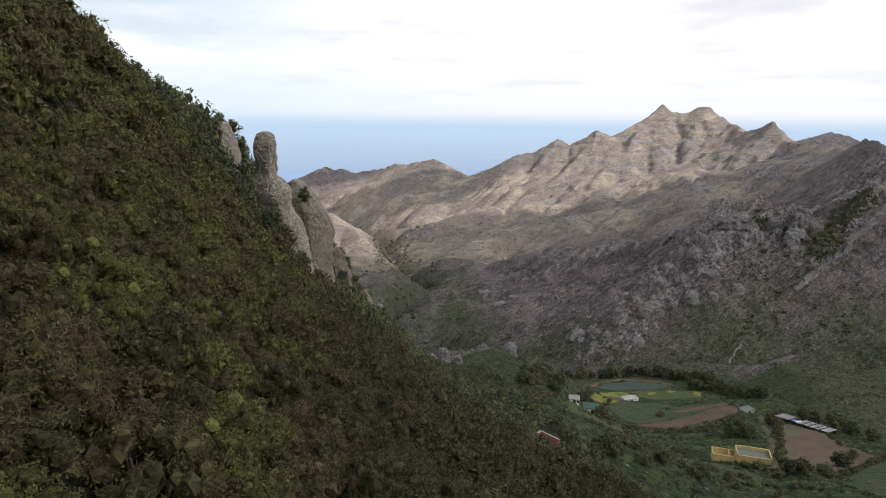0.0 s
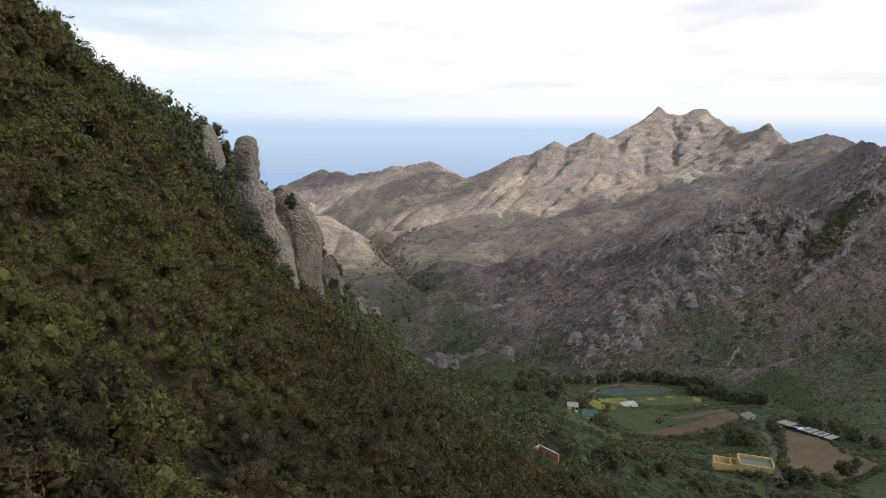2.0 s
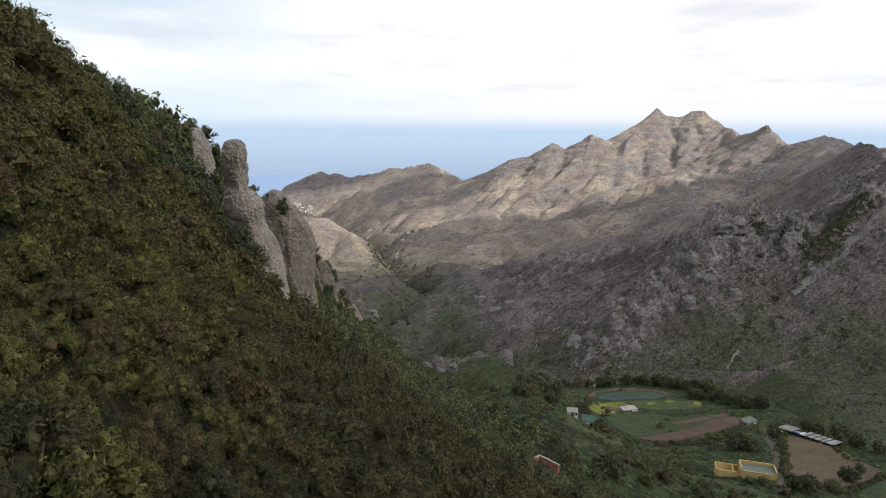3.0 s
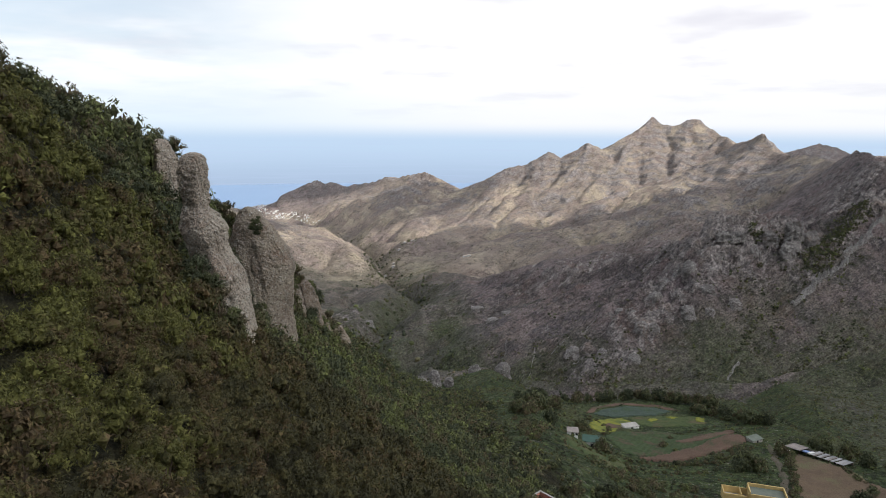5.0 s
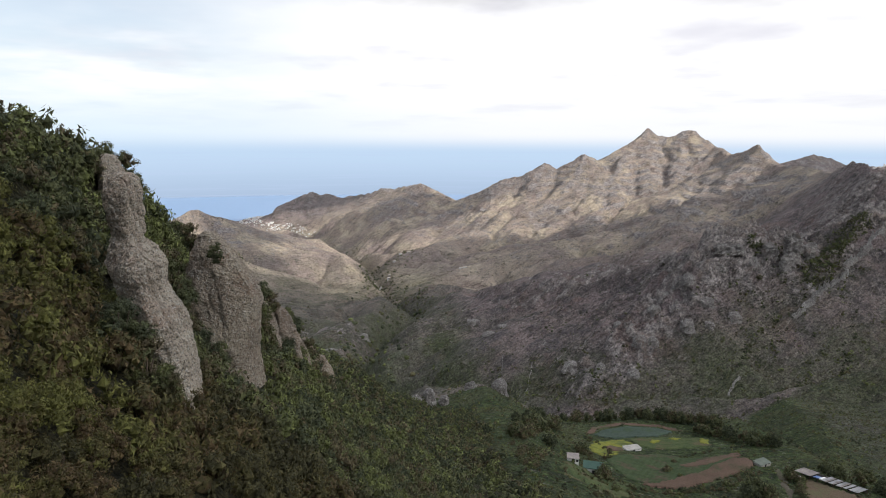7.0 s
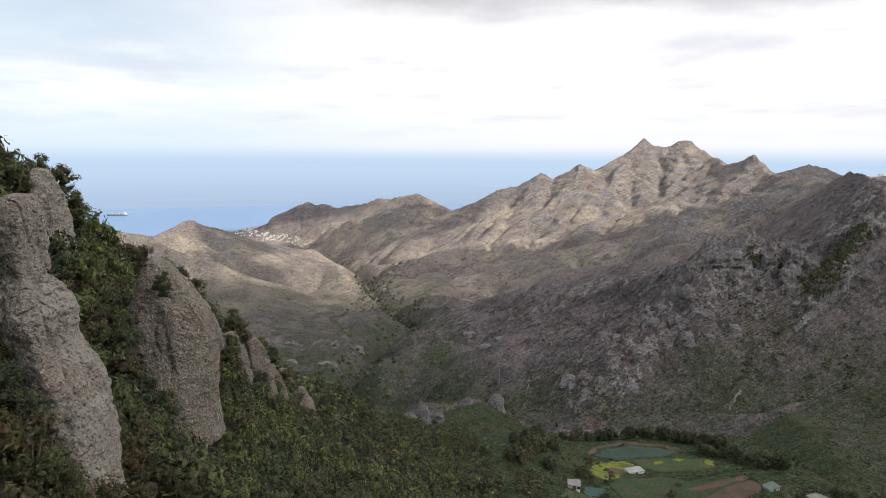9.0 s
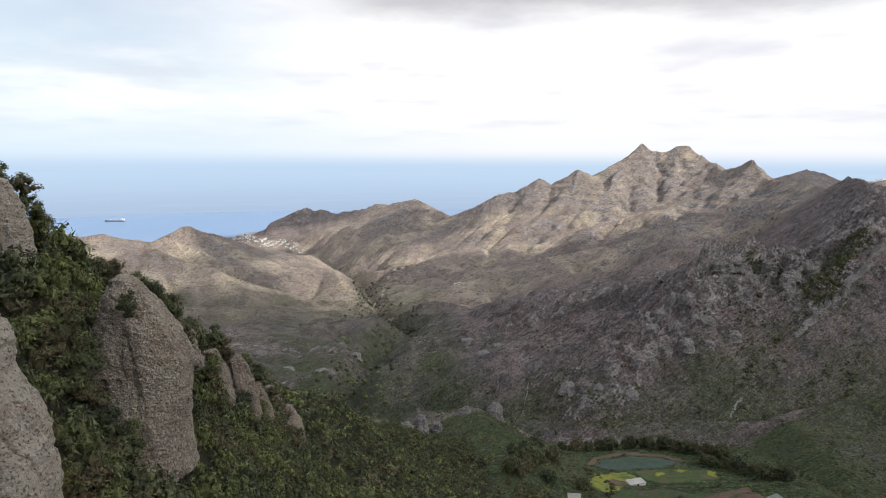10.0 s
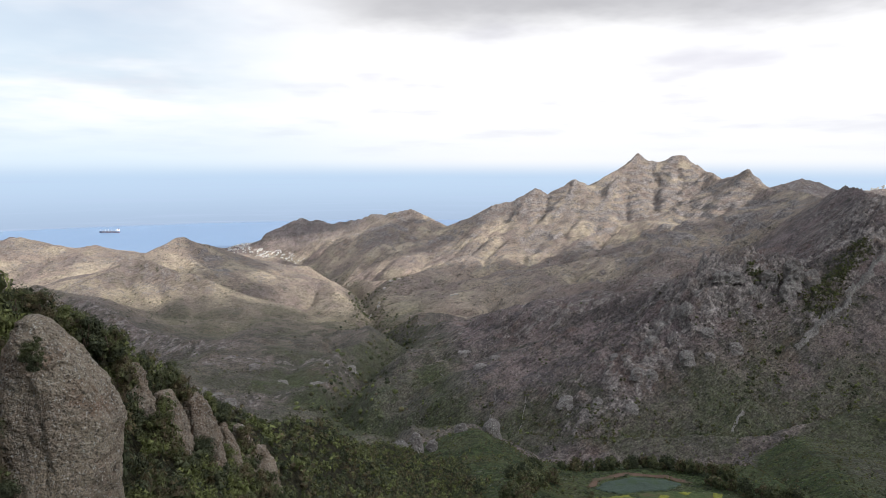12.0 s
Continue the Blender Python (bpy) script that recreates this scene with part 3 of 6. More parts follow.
def rock_material(name, tones, scale=1.0):
    """Weathered conglomerate: broad stains, pebbles, dark pits and pale lichen."""
    m, n, b = material(name, 0.92, 0.2)
    p = n.scaled(spot(n), (scale, scale, scale))
    big, mid, fine = n.noise(p, 0.22, 5, 0.6), n.noise(p, 1.1, 8, 0.70), n.noise(p, 3.2, 6, 0.72)
    c = n.mix(n.ramp(big, 0.36, 0.66), tones[0], tones[1])
    c = n.mix(n.math("MULTIPLY", n.ramp(n.noise(p, 0.30, 4, 0.6), 0.54, 0.70), 0.7), c, tones[2])
    c = n.mix(n.math("MULTIPLY", n.ramp(n.noise(n.scaled(p, (1, 1, 0.28)), 0.9, 6, 0.7), 0.50, 0.72), 0.65), c, (0.135, 0.118, 0.102))
    c = n.mix(n.math("MULTIPLY", n.ramp(mid, 0.46, 0.66), 0.5), c, tones[3])
    c = n.mix(n.math("MULTIPLY", n.ramp(n.noise(p, 5.5, 3, 0.6), 0.54, 0.62), 0.75), c, (0.085, 0.074, 0.064))
    c = n.mix(n.math("MULTIPLY", n.ramp(n.noise(n.scaled(p, (1, 1, 1), (0.7, 0.2, 0.5)), 6.5, 3, 0.6), 0.57, 0.64), 0.85), c, (0.50, 0.48, 0.43))
    n.put(b.inputs["Base Color"], c)
    pits = n.voronoi(p, 4.5)
    bump(n, b, n.math("ADD", n.math("MULTIPLY", mid, 0.8), n.math("ADD", n.math("MULTIPLY", fine, 0.8), n.math("MULTIPLY", pits, -0.22))), 0.9 / scale, 1.0)
    return m


def plain(name, colour, rough=0.8, var=0.25, scale=0.8, spec=0.25):
    m, n, b = material(name, rough, spec)
    p = spot(n)
    f = n.noise(p, scale, 5, 0.65)
    c = n.mix(n.ramp(f, 0.3, 0.7), tuple(v * (1 - var) for v in colour), tuple(min(1, v * (1 + var)) for v in colour))
    n.put(b.inputs["Base Color"], c)
    bump(n, b, n.noise(p, scale * 9, 4), 0.05, 0.5)
    return m


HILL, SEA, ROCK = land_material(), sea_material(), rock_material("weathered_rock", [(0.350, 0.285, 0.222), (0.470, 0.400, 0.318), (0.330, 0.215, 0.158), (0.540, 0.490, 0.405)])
BROWN_ROCK = rock_material("brown_rock", [(0.250, 0.196, 0.148), (0.345, 0.284, 0.212), (0.270, 0.172, 0.116), (0.430, 0.380, 0.300)])
GREY_ROCK = rock_material("dull_grey_rock", [(0.200, 0.178, 0.168), (0.265, 0.240, 0.224), (0.205, 0.145, 0.120), (0.350, 0.330, 0.305)], 0.22)
PALE_ROCK = rock_material("pale_dike_rock", [(0.215, 0.198, 0.184), (0.300, 0.280, 0.260), (0.215, 0.170, 0.146), (0.380, 0.360, 0.335)], 0.3)
RUST_ROCK = rock_material("rusty_rock", [(0.200, 0.146, 0.106), (0.290, 0.228, 0.172), (0.260, 0.152, 0.090), (0.380, 0.335, 0.270)])
HEATH = leaf_material("heath_leaves", [(0.046, 0.044, 0.024), (0.072, 0.065, 0.028), (0.092, 0.093, 0.030), (0.082, 0.059, 0.033)])
LAUREL = leaf_material("dark_leaves", [(0.052, 0.060, 0.036), (0.082, 0.090, 0.044), (0.104, 0.118, 0.046), (0.090, 0.074, 0.046)], 0.2)
SCRUB = leaf_material("dry_scrub", [(0.068, 0.070, 0.042), (0.098, 0.090, 0.060), (0.070, 0.080, 0.042), (0.110, 0.090, 0.066)], 0.03)
BARK = plain("bark", (0.10, 0.075, 0.055), 0.9, 0.35, 3.0)


# ---- mesh helpers ----
def mesh_of(name, verts, faces, mat, smooth=False):
    """A mesh from arrays: verts (n, 3), faces (m, 3 or 4)."""
    verts, faces = np.asarray(verts, np.float32), np.asarray(faces, np.int32)
    me = bpy.data.meshes.new(name)
    me.vertices.add(len(verts))
    me.vertices.foreach_set("co", verts.ravel())
    k = faces.shape[1]
    me.loops.add(faces.size)
    me.loops.foreach_set("vertex_index", faces.ravel())
    me.polygons.add(len(faces))
    me.polygons.foreach_set("loop_start", np.arange(0, faces.size, k, dtype=np.int32))
    me.polygons.foreach_set("use_smooth", np.full(len(faces), smooth))
    me.materials.append(mat)
    me.update(calc_edges=True)
    return me


def part(name, bm, mat, parent, label=""):
    """Links a bmesh as one mesh object under a thing or part."""
    me = bpy.data.meshes.new(name)
    bm.to_mesh(me)
    bm.free()
    me.materials.append(mat)
    ob = new(name, me)
    ob.parent = parent
    return tagged(ob, label) if label else ob


def grid_faces(rows, cols):
    i = np.arange((rows - 1) * cols).reshape(rows - 1, cols)[:, :-1].ravel()
    return np.stack([i, i + 1, i + cols + 1, i + cols], 1)


# ---- ground: one sheet, finer where it is seen ----
def build_ground():
    fine = np.radians(np.linspace(-42, 40, 580))
    rest = np.radians(np.concatenate([np.linspace(-180, -45, 40), np.linspace(43, 180, 40)]))
    ang = np.sort(np.concatenate([fine, rest]))
    rad = np.concatenate([[0.5], np.geomspace(4, 60, 64), np.geomspace(61, 400, 130), np.linspace(403, 1000, 225),
                          np.linspace(1006, 2750, 260), np.geomspace(2765, 4780, 50)])
    a, r = np.meshgrid(ang, rad)
    x, y = (r * np.sin(a)).ravel(), (r * np.cos(a)).ravel()
    h, rock = land(x, y)
    me = mesh_of("ground", np.stack([x, y, np.maximum(h, -30)], 1), grid_faces(len(rad), len(ang)), HILL, True)
    ds, _, _, _ = along(STREAM, x, y)
    cx = crest_x(y)
    edge = np.interp(x, [-60, 2, 52, 80, 110, 140, 175, 230, 340, 520], [400, 400, 462, 390, 360, 335, 345, 440, 510, 560])
    green = (1 - step(-8, 10, y - edge)) * step(-90, -40, x - cx + 0.0)
    green = np.maximum(green, (1 - step(20, 70, ds + 25 * fbm(x / 60, y / 60, 3, 61))) * (0.75 - 0.5 * step(900, 1500, y)))
    green = green * (1 - 0.25 * step(0, 25, x - 150 - 0.45 * np.maximum(0, y - 215)))
    green = np.maximum(green, 0.15 * (1 - step(900, 1500, y)) * step(0.15, 0.6, fbm(x / 120, y / 120, 4, 62)))
    dg, _, _, _ = along([(415, 640, 0), (370, 612, 0), (318, 600, 0), (290, 545, 0), (330, 530, 0)], x, y)
    green = np.maximum(green, 0.55 * np.exp(-(dg / 26) ** 2))
    green = np.maximum(green, (1 - step(0, 60, x - 0.02 * y)) * step(380, 460, y) * (0.85 - 0.35 * step(850, 1150, y)) * (1 - step(1400, 1800, y)) * (0.55 + 0.45 * step(-0.2, 0.4, fbm(x / 110, y / 110, 3, 63))))
    gully = WASH.sample(1, x, y) * step(430, 560, np.hypot(x - 60, y))
    green = np.maximum(green, gully * (0.08 + 0.2 * step(-0.2, 0.3, fbm(x / 90, y / 90, 3, 65))) * (1 - 0.6 * step(1300, 2200, y)))
    # dry grass, paler with distance to paint sunlight on the far slopes
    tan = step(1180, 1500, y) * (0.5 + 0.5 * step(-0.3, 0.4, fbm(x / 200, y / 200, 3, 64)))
    # held back on the headland and beyond, painting in their shade
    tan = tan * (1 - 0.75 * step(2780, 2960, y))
    # where the ground takes the painted gap shade of the flank shrubs
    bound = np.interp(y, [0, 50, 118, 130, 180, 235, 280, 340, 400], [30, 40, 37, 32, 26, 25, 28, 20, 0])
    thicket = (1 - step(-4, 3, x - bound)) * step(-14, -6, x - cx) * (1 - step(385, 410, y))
    green = green * (1 - 0.85 * np.clip(1.4 * rock, 0, 1) * (y > 330))
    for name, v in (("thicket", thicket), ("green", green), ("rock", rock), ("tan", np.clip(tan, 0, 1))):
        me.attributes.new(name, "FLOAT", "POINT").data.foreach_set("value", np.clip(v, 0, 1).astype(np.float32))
    return tagged(new("ground", me), "steep volcanic hillsides and valley with dry grass and scrub", "ground", kind="structure")


build_ground()
ang = np.linspace(0, 2 * np.pi, 97)[:-1]
ring = np.concatenate([[[0, 0, 0]], np.stack([4950 * np.sin(ang), 4950 * np.cos(ang), 0 * ang], 1)])
sea = new("water", mesh_of("water", ring, [(0, i, i % 96 + 1) for i in range(1, 97)][::1], SEA))
sea.data.flip_normals()
tagged(sea, "calm pale blue sea under haze", "sea", kind="structure")


# ---- rocks: stacked uneven rings, weathered by noise ----
def noise3(p, scale, seed, octaves=4):
    """Three planes of noise blended, for points (n, 3)."""
    x, y, z = (p / scale).T
    return (fbm(x + 0.31 * z, y + 0.17 * z, octaves, seed) + fbm(y + 0.23 * x, z, octaves, seed + 5) + fbm(x - 0.2 * y, z, octaves, seed + 9)) / 2


ROUNDED = ((0, 1.0), (90, 1.0), (180, 1.0), (270, 1.0), (312, 1.04), (228, 1.04), (45, 1.05), (135, 1.05))
BLOCK = ((0, 1.0), (90, 1.0), (180, 1.0), (270, 1.0), (318, 1.08), (228, 1.16), (45, 1.2), (135, 1.2))


def rock_mesh(name, rings, seed, rough=0.5, cols=72, rows=110, breaks=22, mat=ROCK, faces=BLOCK, smooth=True):
    """rings: (z, centre x, centre y, half width, half depth) from foot to top, in world metres."""
    r = np.array(rings, float)
    t = np.linspace(0, 1, rows)
    u = np.linspace(0, 1, len(r))
    z, cx, cy, hw, hd = (np.interp(t, u, r[:, k]) for k in range(5))
    soft = np.ones(9) / 9
    hw, hd, cx, cy = (np.convolve(np.pad(v, 4, "edge"), soft, "valid") for v in (hw, hd, cx, cy))
    cap = np.sqrt(np.clip(1 - np.clip((t - 0.955) / 0.045, 0, 1) ** 2, 0.0, 1))
    hw, hd = hw * cap + 0.01, hd * cap + 0.01
    a = np.linspace(0, 2 * np.pi, cols, endpoint=False)
    ca, sa = np.cos(a), np.sin(a)
    # the section is bounded by a few flat faces, so that upright edges run down the stone
    sq = sum((np.maximum(0, np.cos(a - radians(w_))) / far_) ** 14 for w_, far_ in faces) ** (-1 / 14)
    x = cx[:, None] + hw[:, None] * (ca * sq)[None]
    y = cy[:, None] + hd[:, None] * (sa * sq)[None]
    zz = np.repeat(z[:, None], cols, 1)
    p = np.stack([x.ravel(), y.ravel(), zz.ravel()], 1)
    out = np.stack([np.tile(ca, rows), np.tile(sa, rows), np.zeros(rows * cols)], 1)
    size = np.repeat(np.clip(hw, 0.02, 9), cols)
    mid = np.stack([np.repeat(cx, cols), np.repeat(cy, cols), p[:, 2]], 1)
    n = rough * (0.7 * noise3(p, 5.0, seed, 2) + 0.34 * noise3(p, 1.7, seed + 20, 4))
    p = p + out * (n * np.clip(size / 1.2, 0.05, 1))[:, None]
    rng = np.random.RandomState(seed)                      # flat breaks in the stone
    for _ in range(breaks):
        t_, e_ = rng.rand() * 6.28, rng.normal() * 0.45
        way = np.array([math.cos(t_) * math.cos(e_), math.sin(t_) * math.cos(e_), math.sin(e_)])
        z0, high = rng.uniform(r[0, 0], r[-1, 0]), rng.uniform(0.15, 0.5) * (r[-1, 0] - r[0, 0])
        far_ = ((p - mid) @ way) / np.maximum(size, 0.05) - rng.uniform(0.72, 0.98) - 2.0 * np.clip(np.abs(p[:, 2] - z0) / high - 1, 0, 1)
        p = p - way * (np.clip(far_, 0, None) * size * 0.85)[:, None]
    fine = 0.20 * rough * noise3(p, 0.9, seed + 30, 4) + 0.13 * noise3(p, 0.42, seed + 40, 3)
    crack = np.abs(noise3(p * (1, 1, 0.3), 2.6, seed + 60, 2))
    fine -= 0.5 * rough * np.exp(-(crack / 0.04) ** 2)
    p = p + out * (fine * np.clip(size / 0.8, 0.05, 1))[:, None]
    p[:, 2] += 0.12 * rough * noise3(p + 50, 1.5, seed + 80, 3)
    i = np.arange(rows * cols).reshape(rows, cols)
    f = np.stack([i[:-1], np.roll(i, -1, 1)[:-1], np.roll(i, -1, 1)[1:], i[1:]], -1).reshape(-1, 4)
    top = np.array([[j, k, l, m_] for j, k, l, m_ in zip(i[-1, 0:cols // 2 - 1], i[-1, 1:cols // 2], i[-1, cols - 2:cols // 2 - 1:-1], i[-1, cols - 1:cols // 2:-1])])
    return mesh_of(name, p, np.concatenate([f, top]), mat, smooth)


def rock(name, label, rings, seed, **kw):
    return tagged(new(name, rock_mesh(name, rings, seed, **kw)), label, "rock")


# ---- shrubs: woody stems, a dark inner mass and many small leaf sprays ----
BALL = []
for level in (0, 1, 2):
    ball = bmesh.new()
    if level:
        bmesh.ops.create_icosphere(ball, subdivisions=level, radius=1.0)
    else:                                             # eight faces for plants farther off
        bmesh.ops.create_cone(ball, segments=4, radius1=1.0, radius2=0.0, depth=1.0, matrix=Matrix.Translation((0, 0, 0.5)))
        bmesh.ops.create_cone(ball, segments=4, radius1=0.0, radius2=1.0, depth=1.0, matrix=Matrix.Translation((0, 0, -0.5)))
        bmesh.ops.remove_doubles(ball, verts=ball.verts[:], dist=1e-4)
        ball.verts.index_update()
    BALL.append((np.array([v.co[:] for v in ball.verts]), np.array([[v.index for v in f.verts] for f in ball.faces])))
    ball.free()


def crown_arrays(rng, sprays, clumps, size=0.2, flat=0.75, level=0):
    """Rounded tufts on an uneven dome of radius about 1, bristling with small leaf sprays that face outward."""
    cen = rng.normal(size=(clumps, 3))
    cen /= np.linalg.norm(cen, axis=1)[:, None]
    cen[:, 2] = np.abs(cen[:, 2]) * 1.15 - 0.30
    cen *= (0.55 + 0.35 * rng.rand(clumps))[:, None]
    tuft = (0.24 + 0.20 * rng.rand(clumps)) * min(1.0, (20 / clumps) ** 0.4)
    pick = rng.randint(0, clumps, sprays)
    way = rng.normal(size=(sprays, 3)) + 1.1 * cen[pick]
    way[:, 2] += 0.5
    way /= np.linalg.norm(way, axis=1)[:, None]
    c = cen[pick] + way * (tuft[pick] * (0.75 + 0.45 * rng.rand(sprays)))[:, None]
    face = way + 0.45 * rng.normal(size=(sprays, 3))
    up = 0.45 * way + 0.8 * rng.normal(size=(sprays, 3))
    up = np.cross(face, np.cross(up, face))
    up /= np.linalg.norm(up, axis=1)[:, None]
    sidew = np.cross(up, face)
    sidew /= np.linalg.norm(sidew, axis=1)[:, None]
    s = size * (0.6 + 0.8 * rng.rand(sprays))[:, None]
    v = np.stack([c - up * s * 0.7 + sidew * s * 0.42, c - up * s * 0.6 - sidew * s * 0.46, c + up * s * 1.2], 1).reshape(-1, 3)
    f = np.arange(3 * sprays).reshape(-1, 3)
    bv, bf = BALL[level]
    lump = bv[None] * (tuft[:, None] * (1 + 0.22 * rng.normal(size=(clumps, len(bv)))))[..., None] * 0.52 + cen[:, None]
    v, f = joined([(v, f), (lump.reshape(-1, 3), (bf[None] + (np.arange(clumps) * len(bv))[:, None, None]).reshape(-1, 3))])
    v[:, 2] *= flat
    return v, f


def core_arrays(rng, flat=0.75, r=0.56, fine=False):
    bm = bmesh.new()
    bmesh.ops.create_icosphere(bm, subdivisions=2 if fine else 1, radius=r)
    v = np.array([x.co[:] for x in bm.verts])
    f = np.array([[x.index for x in q.verts] for q in bm.faces])
    bm.free()
    v *= (1 + 0.14 * rng.normal(size=len(v)))[:, None]
    v[:, 2] = v[:, 2] * flat - 0.05
    return v, f


def joined(sets):
    v, f, n = [], [], 0
    for a, b in sets:
        v.append(a), f.append(b + n)
        n += len(a)
    return np.concatenate(v), np.concatenate(f)


def tinted(me, leaf_tints):
    me.attributes.new("leaf_tint", "FLOAT", "POINT").data.foreach_set("value", np.asarray(leaf_tints, np.float32))
    return me


def scatter_mesh(name, kinds, places, mat, rng, leaf_tint=None):
    """One mesh of many plants: places are rows of x, y, z, size."""
    vs, fs, leaf_tints, n = [], [], [], 0
    which = rng.randint(0, len(kinds), len(places))
    for k, (v, f) in enumerate(kinds):
        rows = places[which == k]
        if not len(rows):
            continue
        a = rng.rand(len(rows)) * 2 * np.pi
        c, s = np.cos(a)[:, None], np.sin(a)[:, None]
        sx = rows[:, 3:4]
        sz = sx * (0.8 + 0.5 * rng.rand(len(rows)))[:, None]
        q = np.stack([(v[:, 0] * c - v[:, 1] * s) * sx, (v[:, 0] * s + v[:, 1] * c) * sx, v[None, :, 2] * sz], -1) + rows[:, None, :3]
        vs.append(q.reshape(-1, 3))
        leaf_tints.append(np.repeat(rng.rand(len(rows)) if leaf_tint is None else leaf_tint[which == k], len(v)))
        fs.append((f[None] + (n + np.arange(len(rows)) * len(v))[:, None, None]).reshape(-1, f.shape[1]))
        n += q.shape[0] * q.shape[1]
    return tinted(mesh_of(name, np.concatenate(vs), np.concatenate(fs), mat), np.concatenate(leaf_tints))


def stems(rng, parent, count=4):
    bm = bmesh.new()
    for _ in range(count):
        a, b = rng.rand() * 6.28, 0.2 + 0.3 * rng.rand()
        foot, head = Vector((0.08 * math.cos(a), 0.08 * math.sin(a), -0.9)), Vector((b * math.cos(a), b * math.sin(a), 0.25))
        way = (head - foot)
        m = Matrix.Translation((foot + head) / 2) @ way.to_track_quat("Z", "Y").to_matrix().to_4x4()
        bmesh.ops.create_cone(bm, cap_ends=False, segments=5, radius1=0.06, radius2=0.02, depth=way.length, matrix=m)
    return part("stem", bm, BARK, parent)


RNG = np.random.RandomState(3)


def shrub_spots(x0, x1, y0, y1, gap, keep):
    gx, gy = np.meshgrid(np.arange(x0, x1, gap), np.arange(y0, y1, gap))
    x, y = gx.ravel() + gap * 0.45 * RNG.uniform(-1, 1, gx.size), gy.ravel() + gap * 0.45 * RNG.uniform(-1, 1, gx.size)
    m = keep(x, y)
    x, y = x[m], y[m]
    return x, y, land(x, y)[0]


def near_kinds(n, sprays, clumps, size, flat=0.8):
    return [joined([core_arrays(RNG, flat, 0.34), crown_arrays(RNG, sprays, clumps, size, flat)]) for _ in range(n)]


# rocks of the spur: rings of height, centre x and y, half width and half depth
PILLAR = [(402, -13.6, 69.5, 2.9, 3.4), (408.8, -15.3, 70, 2.3, 3.1), (411, -15.9, 70.2, 2.3, 3.0), (415.3, -16.8, 70.6, 2.35, 2.8), (417.7, -17.0, 70.8, 2.15, 2.6),
          (420.2, -18.2, 71, 1.75, 2.4), (421.9, -18.5, 71.4, 2.15, 2.3), (422.9, -18.9, 71.8, 1.75, 1.8), (423.6, -19.45, 72.1, 1.12, 1.3), (424.2, -19.5, 72.2, 1.12, 1.3),
          (426.8, -19.45, 72.2, 1.22, 1.35), (427.5, -19.45, 72.2, 1.12, 1.2), (428.1, -19.42, 72.2, 0.86, 0.95), (428.45, -19.4, 72.2, 0.45, 0.5)]
SLAB = [(383, -17.2, 91.6, 4.4, 4.6), (389, -17.9, 91.8, 4.4, 4.6), (394, -18.5, 92, 4.4, 4.4), (398.6, -19.0, 92.2, 4.25, 4.2), (402.1, -19.4, 92.4, 4.2, 4.0), (405, -19.8, 92.6, 4.15, 3.8), (407.8, -20.1, 92.8, 4.1, 3.6), (410.6, -19.95, 93, 4.2, 3.3),
        (413.4, -19.8, 93.2, 4.1, 3.0), (415.6, -20.05, 93.3, 3.45, 2.6), (417.7, -20.5, 93.5, 2.6, 2.1), (419.7, -21.1, 93.7, 1.5, 1.5), (421.0, -21.35, 93.8, 0.7, 0.8)]
UPPER = [(413, -30.6, 95, 2.2, 3.4), (418, -31.2, 95, 2.1, 3.2), (421, -31.4, 95, 2.0, 3.0), (424.5, -31.6, 95, 1.9, 2.8), (427, -31.8, 95, 1.55, 2.3), (429.2, -32.1, 95, 0.8, 1.2)]
SPIKES_ABOVE = [[(398, -23.2, 114.5, 2.9, 2.9), (402, -23.6, 114.5, 2.6, 2.6), (406.0, -24.1, 114.5, 2.2, 2.1), (407.8, -24.3, 114.5, 1.3, 1.3), (409.2, -24.3, 114.5, 1.2, 1.2), (410.8, -24.5, 114.5, .6, .7)],
                [(394, -20.8, 116.5, 3.0, 2.8), (399.5, -21.5, 116.5, 2.7, 2.5), (402.5, -22.0, 116.5, 2.4, 2.1), (405, -22.2, 116.5, 1.8, 1.6), (407.1, -22.2, 116.5, .8, .8)],
                [(393, -18.8, 120.5, 2.7, 2.6), (398, -19.4, 120.5, 2.4, 2.3), (401.4, -20.0, 120.5, 2.1, 1.9), (403.6, -20.5, 120.5, 1.6, 1.4), (405.1, -20.8, 120.5, .7, .7)]]
SPIKES_BELOW = [[(385, -18.0, 132, 2.6, 2.4), (390, -18.5, 132, 2.2, 2.0), (394, -18.9, 132, 1.5, 1.5), (396.4, -19.2, 132, .6, .7)],
                [(380, -15.6, 133, 2.8, 2.6), (386, -16.1, 133, 2.5, 2.3), (390, -16.4, 133, 1.9, 1.8), (392.8, -16.7, 133, .7, .8)],
                [(390, -18.2, 126, 2.5, 2.4), (396, -19.0, 126, 2.0, 2.0), (399.2, -19.6, 126, .8, .8)]]
SMALL = SPIKES_ABOVE + SPIKES_BELOW
